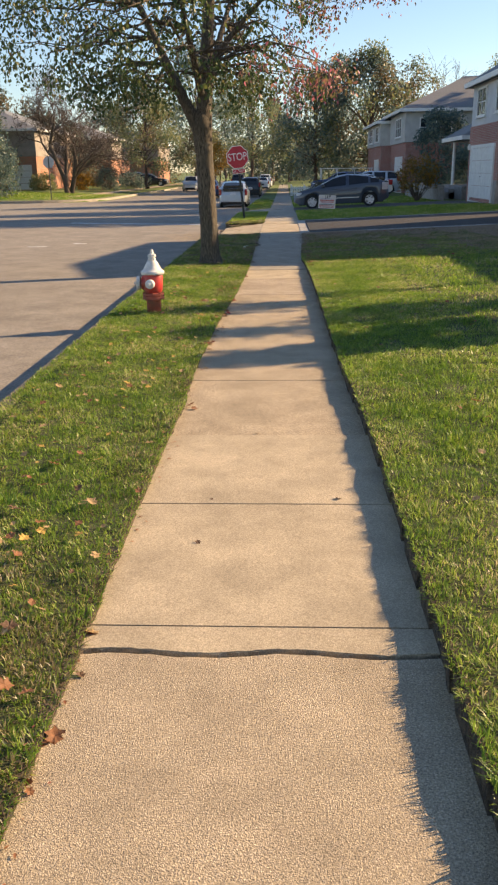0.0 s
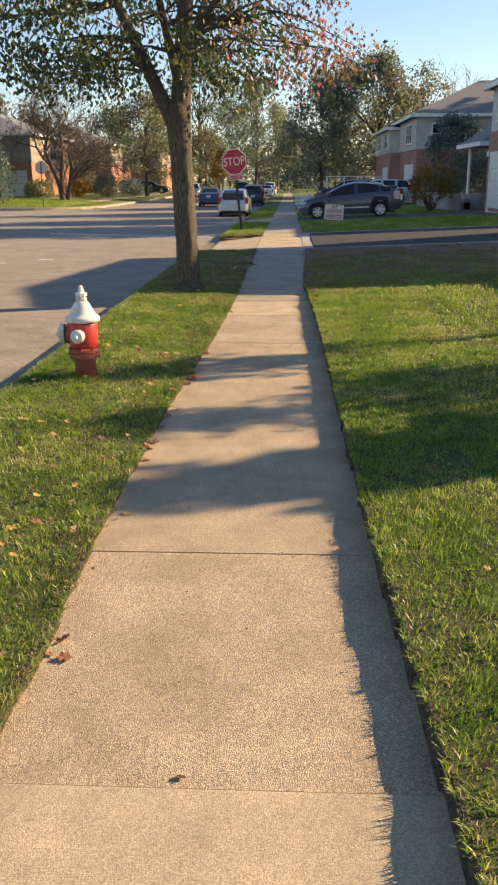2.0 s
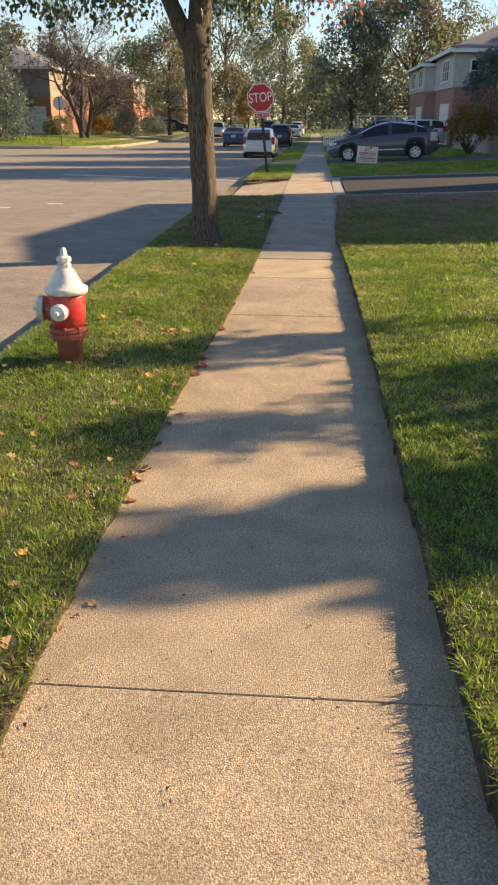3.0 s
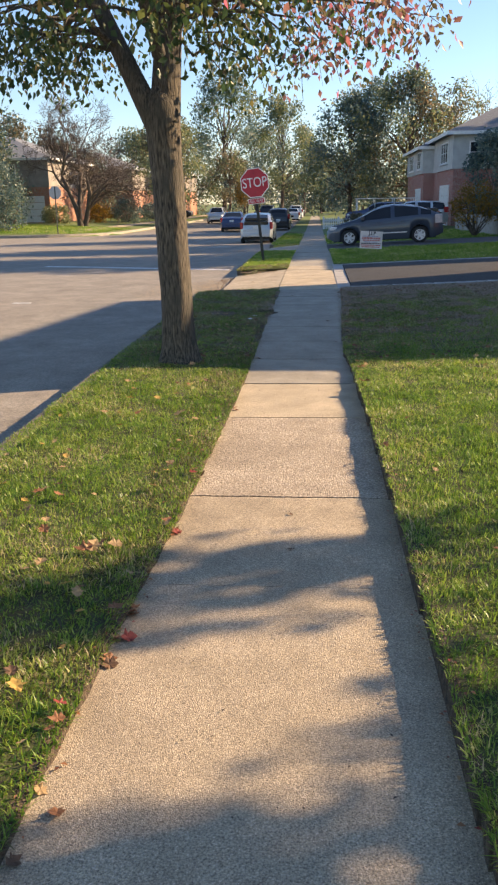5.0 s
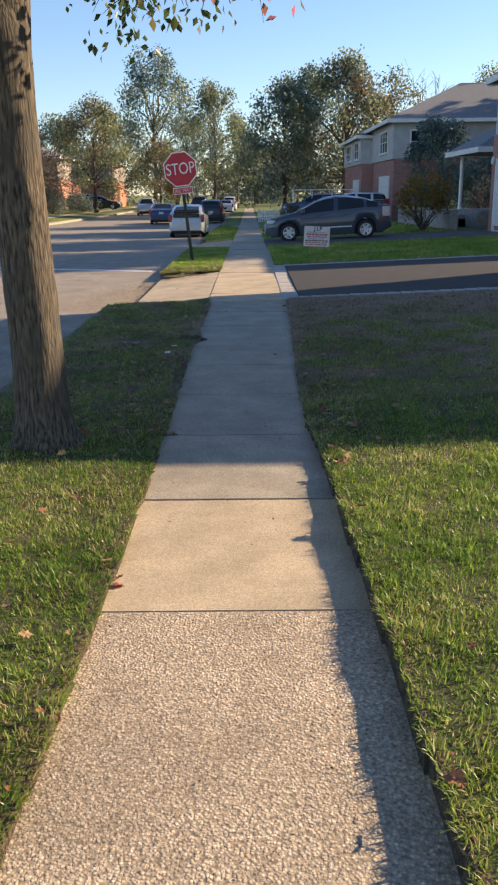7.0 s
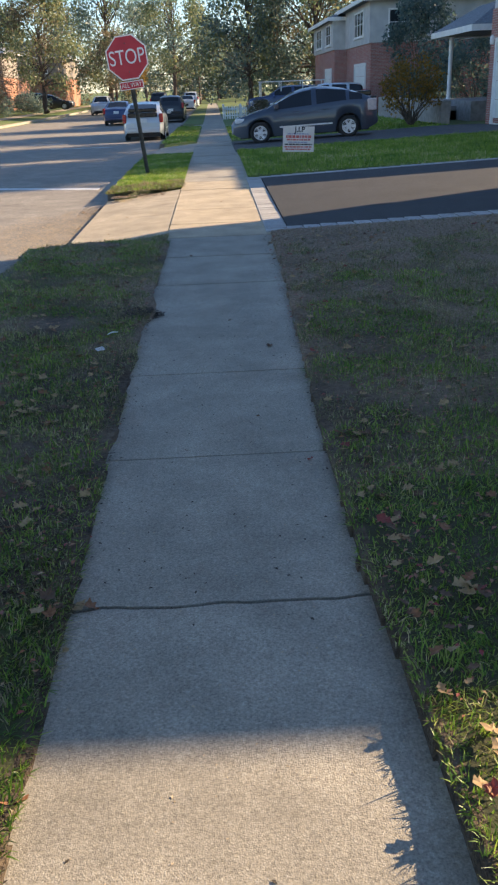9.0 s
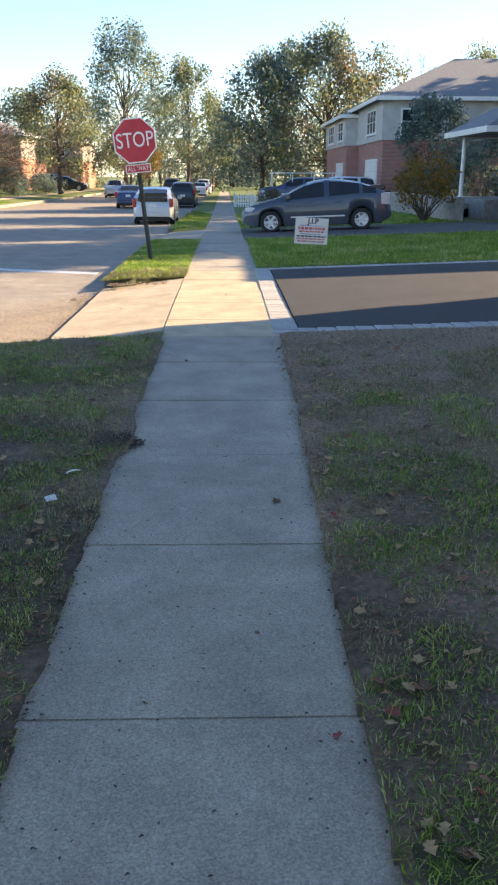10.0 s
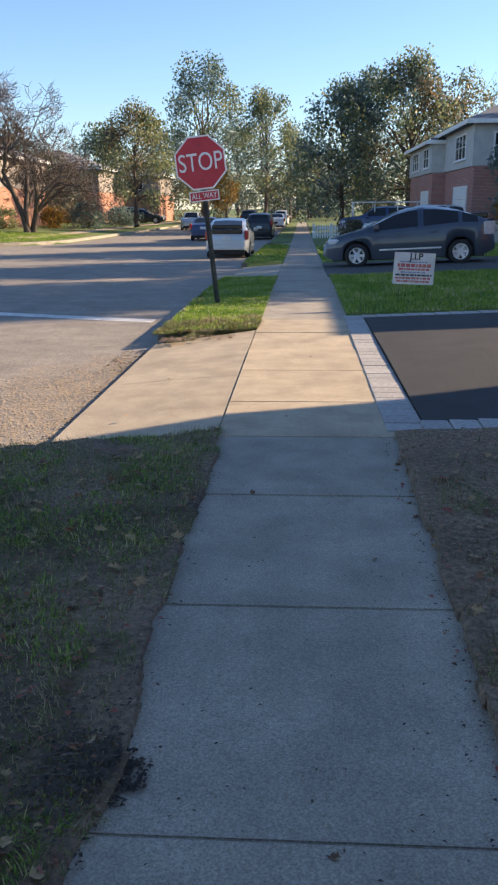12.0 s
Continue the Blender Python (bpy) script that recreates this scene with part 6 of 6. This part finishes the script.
def leaf_litter(spots, label):
    """Leaves past counting, joined."""
    v, f, base = [], [], 0
    mats, idx = [], []
    for x, y, k, s in spots:
        me = leaf_kinds[k % len(leaf_kinds)][0]
        r = random.Random(int(x * 997 + y * 131))
        m = pose(x, y, top_z(x, y), r.uniform(-25, 25), r.uniform(-25, 25), r.uniform(0, 360)) @ Matrix.Scale(s, 4)
        if me.materials[0] not in mats:
            mats.append(me.materials[0])
        v += [m @ w.co for w in me.vertices]
        f += [[base + i for i in p.vertices] for p in me.polygons]
        idx += [mats.index(me.materials[0])] * len(me.polygons)
        base += len(me.vertices)
    me = bpy.data.meshes.new("leaf_litter")
    me.from_pydata(v, [], f)
    for m in mats:
        me.materials.append(m)
    me.polygons.foreach_set("material_index", idx)
    tagged(new("leaf_litter", me), label, "leaf litter", kind="stuff")


lr = random.Random(77)
# drifts caught along the edge of the walk
DRIFTS = ((-0.62, 1.62, 2), (-0.61, 1.28, 2), (-0.61, 2.0, 1), (-0.62, 2.18, 2), (-0.59, 5.5, 3), (-0.62, 6.74, 2), (-0.65, 7.55, 3), (-0.66, 7.8, 7), (-0.63, 8.12, 3), (-0.63, 8.68, 3),
          (-0.65, 9.1, 5), (-0.61, 9.53, 3), (-0.61, 9.75, 4), (-0.60, 9.9, 4), (-0.62, 10.24, 3), (-0.60, 10.65, 3), (-0.6, 10.8, 3), (-0.56, 11.6, 3), (-0.54, 12.4, 3), (-0.52, 13.5, 3),
          (-0.52, 14.88, 1), (-0.58, 15.62, 4), (-0.45, 15.6, 2), (0.56, 14.73, 3), (0.64, 14.82, 4), (0.78, 15.48, 5), (0.6, 16.0, 3), (0.58, 13.9, 2), (0.62, 12.0, 2))
for x, y, n in DRIFTS:
    for i in range(n):
        fallen_leaf(x + 0.018 + lr.gauss(0, 0.028), y + lr.gauss(0, 0.06), lr.choice((0, 1, 2, 3, 4, 5, 6, 2, 3)), lr.uniform(0.6, 1.25), "at the edge of the walk")
for i in range(12):
    y = lr.uniform(0.8, 17)
    fallen_leaf(left_edge(y) + lr.gauss(-0.02, 0.05), y, lr.choice((0, 1, 2, 3, 6, 0, 7)), lr.uniform(0.4, 0.9), "at the edge of the walk")
for i in range(70):
    y = lr.uniform(1.4, 12)
    fallen_leaf(lr.uniform(-1.5, -0.7), y, lr.choice((0, 1, 0, 1, 2, 3, 8, 9, 6)), lr.uniform(0.6, 1.3), "in the verge grass")
for i in range(26):
    fallen_leaf(lr.uniform(0.8, 2.2), lr.uniform(2.5, 15), lr.choice((0, 2, 3, 1, 5, 1, 0)), lr.uniform(0.6, 1.2), "in the lawn grass")
for i in range(24):
    y = lr.uniform(15.6, 22.4)
    fallen_leaf(lr.uniform(-1.4, -0.56), y, lr.choice((0, 1, 0, 6, 3, 7, 2)), lr.uniform(0.5, 1.2), "on the thin grass in the shade")
    fallen_leaf(lr.uniform(0.6, 1.5), y, lr.choice((0, 1, 0, 6, 3, 7, 5)), lr.uniform(0.5, 1.2), "on the bare soil in the shade")
leaf_litter([(lr.uniform(-1.88, -0.7), lr.choice((lr.uniform(1, 15.5), lr.uniform(1.6, 6.5))), lr.choice((0, 1, 0, 1, 2, 3, 8, 9, 6)), lr.uniform(0.5, 1.25)) for _ in range(190)], "tan and rust leaves strewn over the verge")
leaf_litter([(lr.uniform(0.8, 5), lr.uniform(2.5, 16), lr.choice((0, 2, 3, 1, 5, 1, 0)), lr.uniform(0.5, 1.2)) for _ in range(90)], "brown and crimson leaves strewn over the lawn")
leaf_litter([(lr.uniform(-1.85, -0.54), lr.uniform(15.4, 22.5), lr.choice((0, 1, 0, 6, 3, 7, 2)), lr.uniform(0.35, 1.15)) for _ in range(460)], "dry leaves strewn over the shaded verge")
leaf_litter([(0.56 + 3.6 * lr.random() ** 1.5, lr.uniform(15, 22.6), lr.choice((0, 1, 0, 6, 3, 7, 5)), lr.uniform(0.35, 1.1)) for _ in range(560)], "dry leaves strewn over the bare soil")
for x, y, k, s in ((-0.04, 4.76, 7, 0.6), (0.43, 3.59, 6, 0.7), (-0.27, 3.03, 6, 0.55), (-0.25, 3.58, 7, 0.4), (0.34, 18.53, 6, 1.0), (-0.25, 21.8, 6, 0.7), (0.09, 19.22, 6, 0.6), (0.33, 20.95, 7, 0.5), (0.056, 10.56, 7, 0.7),
                   (0.04, 11.03, 7, 0.5), (-0.16, 16.9, 7, 0.4), (0.41, 16.73, 4, 0.7), (0.2, 17.3, 7, 0.4), (-1.2, 25.0, 1, 0.9), (-1.3, 23.6, 0, 0.7), (-0.1, 23.5, 7, 0.5), (0.1, 26.0, 3, 0.6),
                   (0.9, 17.08, 1, 1.3), (1.0, 18.89, 0, 1.2), (0.81, 18.28, 0, 1.1), (1.48, 18.07, 0, 1.4), (0.76, 16.3, 1, 1.0), (0.8, 15.9, 3, 1.0), (-0.93, 10.43, 2, 1.6), (-0.9, 10.46, 0, 1.5), (-1.39, 13.54, 8, 1.2), (1.47, 5.07, 2, 1.3), (1.33, 4.93, 3, 1.0)):
    fallen_leaf(x, y, k, s, "on the concrete walk" if -0.5 < x < 0.5 else "beside the walk")


def scatter(name, n, areas, size, mat, seed, label, category, flat=0.5):
    """Countless small bits lying about, as one mesh."""
    rs = np.random.default_rng(seed)
    v, f = [], []
    for _ in range(n):
        x0, x1, y0, y1 = areas[rs.integers(0, len(areas))]
        x, y = rs.uniform(x0, x1), rs.uniform(y0, y1)
        z = top_z(x, y)
        s = size * rs.uniform(0.4, 1.4)
        a = rs.uniform(0, math.tau)
        b = len(v)
        for k, (r, h) in enumerate(((1, 0.0), (0.6, flat), (1.1, 0.15), (0.5, flat * 0.8))):
            t = a + k * math.pi / 2
            v.append((x + s * r * math.cos(t), y + s * r * math.sin(t), z + s * h * rs.uniform(0.5, 1.2)))
        v.append((x, y, z + s * 0.15))
        f += [(b, b + 1, b + 4), (b + 1, b + 2, b + 4), (b + 2, b + 3, b + 4), (b + 3, b, b + 4)]
    ob = np_mesh(name, np.array(v), np.array(f), mat)
    return tagged(ob, label, category, kind="stuff")


gutter_mat = blades_material("gutter_crumbs", [(0, (0.10, 0.075, 0.05)), (0.5, (0.26, 0.19, 0.12)), (0.9, (0.44, 0.33, 0.20)), (1, (0.40, 0.20, 0.10))], 0.1)
scatter("leaf_bits", 6000, [(-1.9, -0.5, 15, 22.6), (0.52, 1.6, 15, 23), (0.6, 5, 15.5, 23)], 0.011, fallen_mat, 5, "crumbled brown leaf bits on the thin grass", "leaf litter")
scatter("edge_bits", 420, [(-0.66, -0.54, 0.5, 22), (0.55, 0.7, 8, 22)], 0.010, fallen_mat, 6, "crumbs of leaf and soil along the walk's edge", "leaf litter")
sand_mat = material("road_sand", [(0.36, 0.27, 0.17), (0.52, 0.41, 0.27)], 40, 0.95)
dirt_mat = material("dirt_crumbs", [(0.03, 0.024, 0.018), (0.08, 0.062, 0.045)], 30, 0.95)
scatter("dirt_crumbs", 520, [(-0.5, 0.55, 15.5, 23), (-0.5, 0.5, 15.5, 20), (-0.5, 0.5, 5.0, 15)], 0.0065, dirt_mat, 7, "specks of dirt and grit on the concrete", "grit")
scatter("pale_grit", 900, [(-0.5, 0.5, 15.0, 20), (-0.5, 0.5, 9, 15)], 0.0045, sand_mat, 17, "pale chips of grit on the concrete", "grit")
scatter("edge_crumbs", 700, [(-0.56, -0.44, 15.6, 22.6), (-0.56, -0.49, 16, 22.6), (0.47, 0.56, 15.5, 20), (0.52, 0.62, 19, 22.8)], 0.007, dirt_mat, 11, "dark soil crumbs spilling over the walk's edges", "soil")
scatter("spilt_soil", 1100, [(-0.85, -0.5, 19.15, 19.8), (-0.72, -0.47, 19.28, 19.66), (-0.64, -0.44, 19.36, 19.6), (-0.56, -0.40, 19.42, 19.56)], 0.009, dirt_mat, 18, "black crumbled soil spilling onto the walk", "soil")
scatter("gutter_dirt", 1700, [(-1.9, -1.75, 22.6, 27.4), (-2.1, -1.76, 26.0, 27.4), (-1.74, -1.4, 27.2, 27.5), (-1.6, -0.8, 27.3, 27.75), (-0.64, -0.56, 23, 27.6)], 0.017, gutter_mat, 8, "dirt and leaf crumbs along the gutter", "grit")
scatter("road_sand", 9000, [(-2.4, -1.77, 22.9, 27), (-2.9, -1.8, 23.2, 26.4), (-3.4, -1.9, 23.2, 25.6)], 0.011, sand_mat, 10, "pale sand washed onto the road beside the apron", "sand", 0.25)
scatter("soil_clods", 4500, [(0.62, 4, 18.5, 23)], 0.011, bare_soil, 9, "loose clods on the bare soil", "soil")

bm = bmesh.new()
rs = np.random.default_rng(4)
for i in range(15):
    p = Vector((-0.66 + 0.06 * rs.normal(), 19.52 + 0.07 * rs.normal(), 0.028))
    a = rs.uniform(-0.6, 0.6)
    q = p + Vector((math.cos(a), math.sin(a), 0.02)) * rs.uniform(0.06, 0.17)
    tube(bm, curve_points(p, q, rs, 0.008, 3, 0.05), [0.0025, 0.002, 0.0015, 0.001], 5)
tagged(mesh_object("twigs", bm, far_bark), "small heap of dark twigs at the walk's edge", "twigs", kind="stuff")

paper = material("litter_paper", [(0.78, 0.78, 0.79), (0.88, 0.88, 0.88)], 20, 0.7, 0.2, 40)
bm = bmesh.new()
g = [[bm.verts.new((0.05 * i + 0.01 * rs.normal(), 0.045 * j + 0.01 * rs.normal(), 0.02 + 0.022 * rs.random())) for i in range(4)] for j in range(4)]
for j in range(3):
    for i in range(3):
        bm.faces.new((g[j][i], g[j][i + 1], g[j + 1][i + 1], g[j + 1][i]))
bmesh.ops.solidify(bm, geom=list(bm.faces), thickness=0.002)
lit = mesh_object("paper_litter", bm, paper)
lit.matrix_basis = pose(-0.77, 18.44, 0.035, 8, -6, 25) @ Matrix.Scale(0.38, 4)
tagged(lit, "crumpled white paper litter in the verge", "litter")
bm = tube(bmesh.new(), [(0, 0, 0.012), (0.05, 0.03, 0.02), (0.11, 0.04, 0.022), (0.17, 0.02, 0.014)], [0.006, 0.009, 0.008, 0.004], 6)
lit = mesh_object("plastic_litter", bm, paper)
lit.matrix_basis = pose(-0.75, 18.85, 0.035, 0, 0, 28) @ Matrix.Scale(0.5, 4)
tagged(lit, "strip of white plastic litter in the verge", "litter")
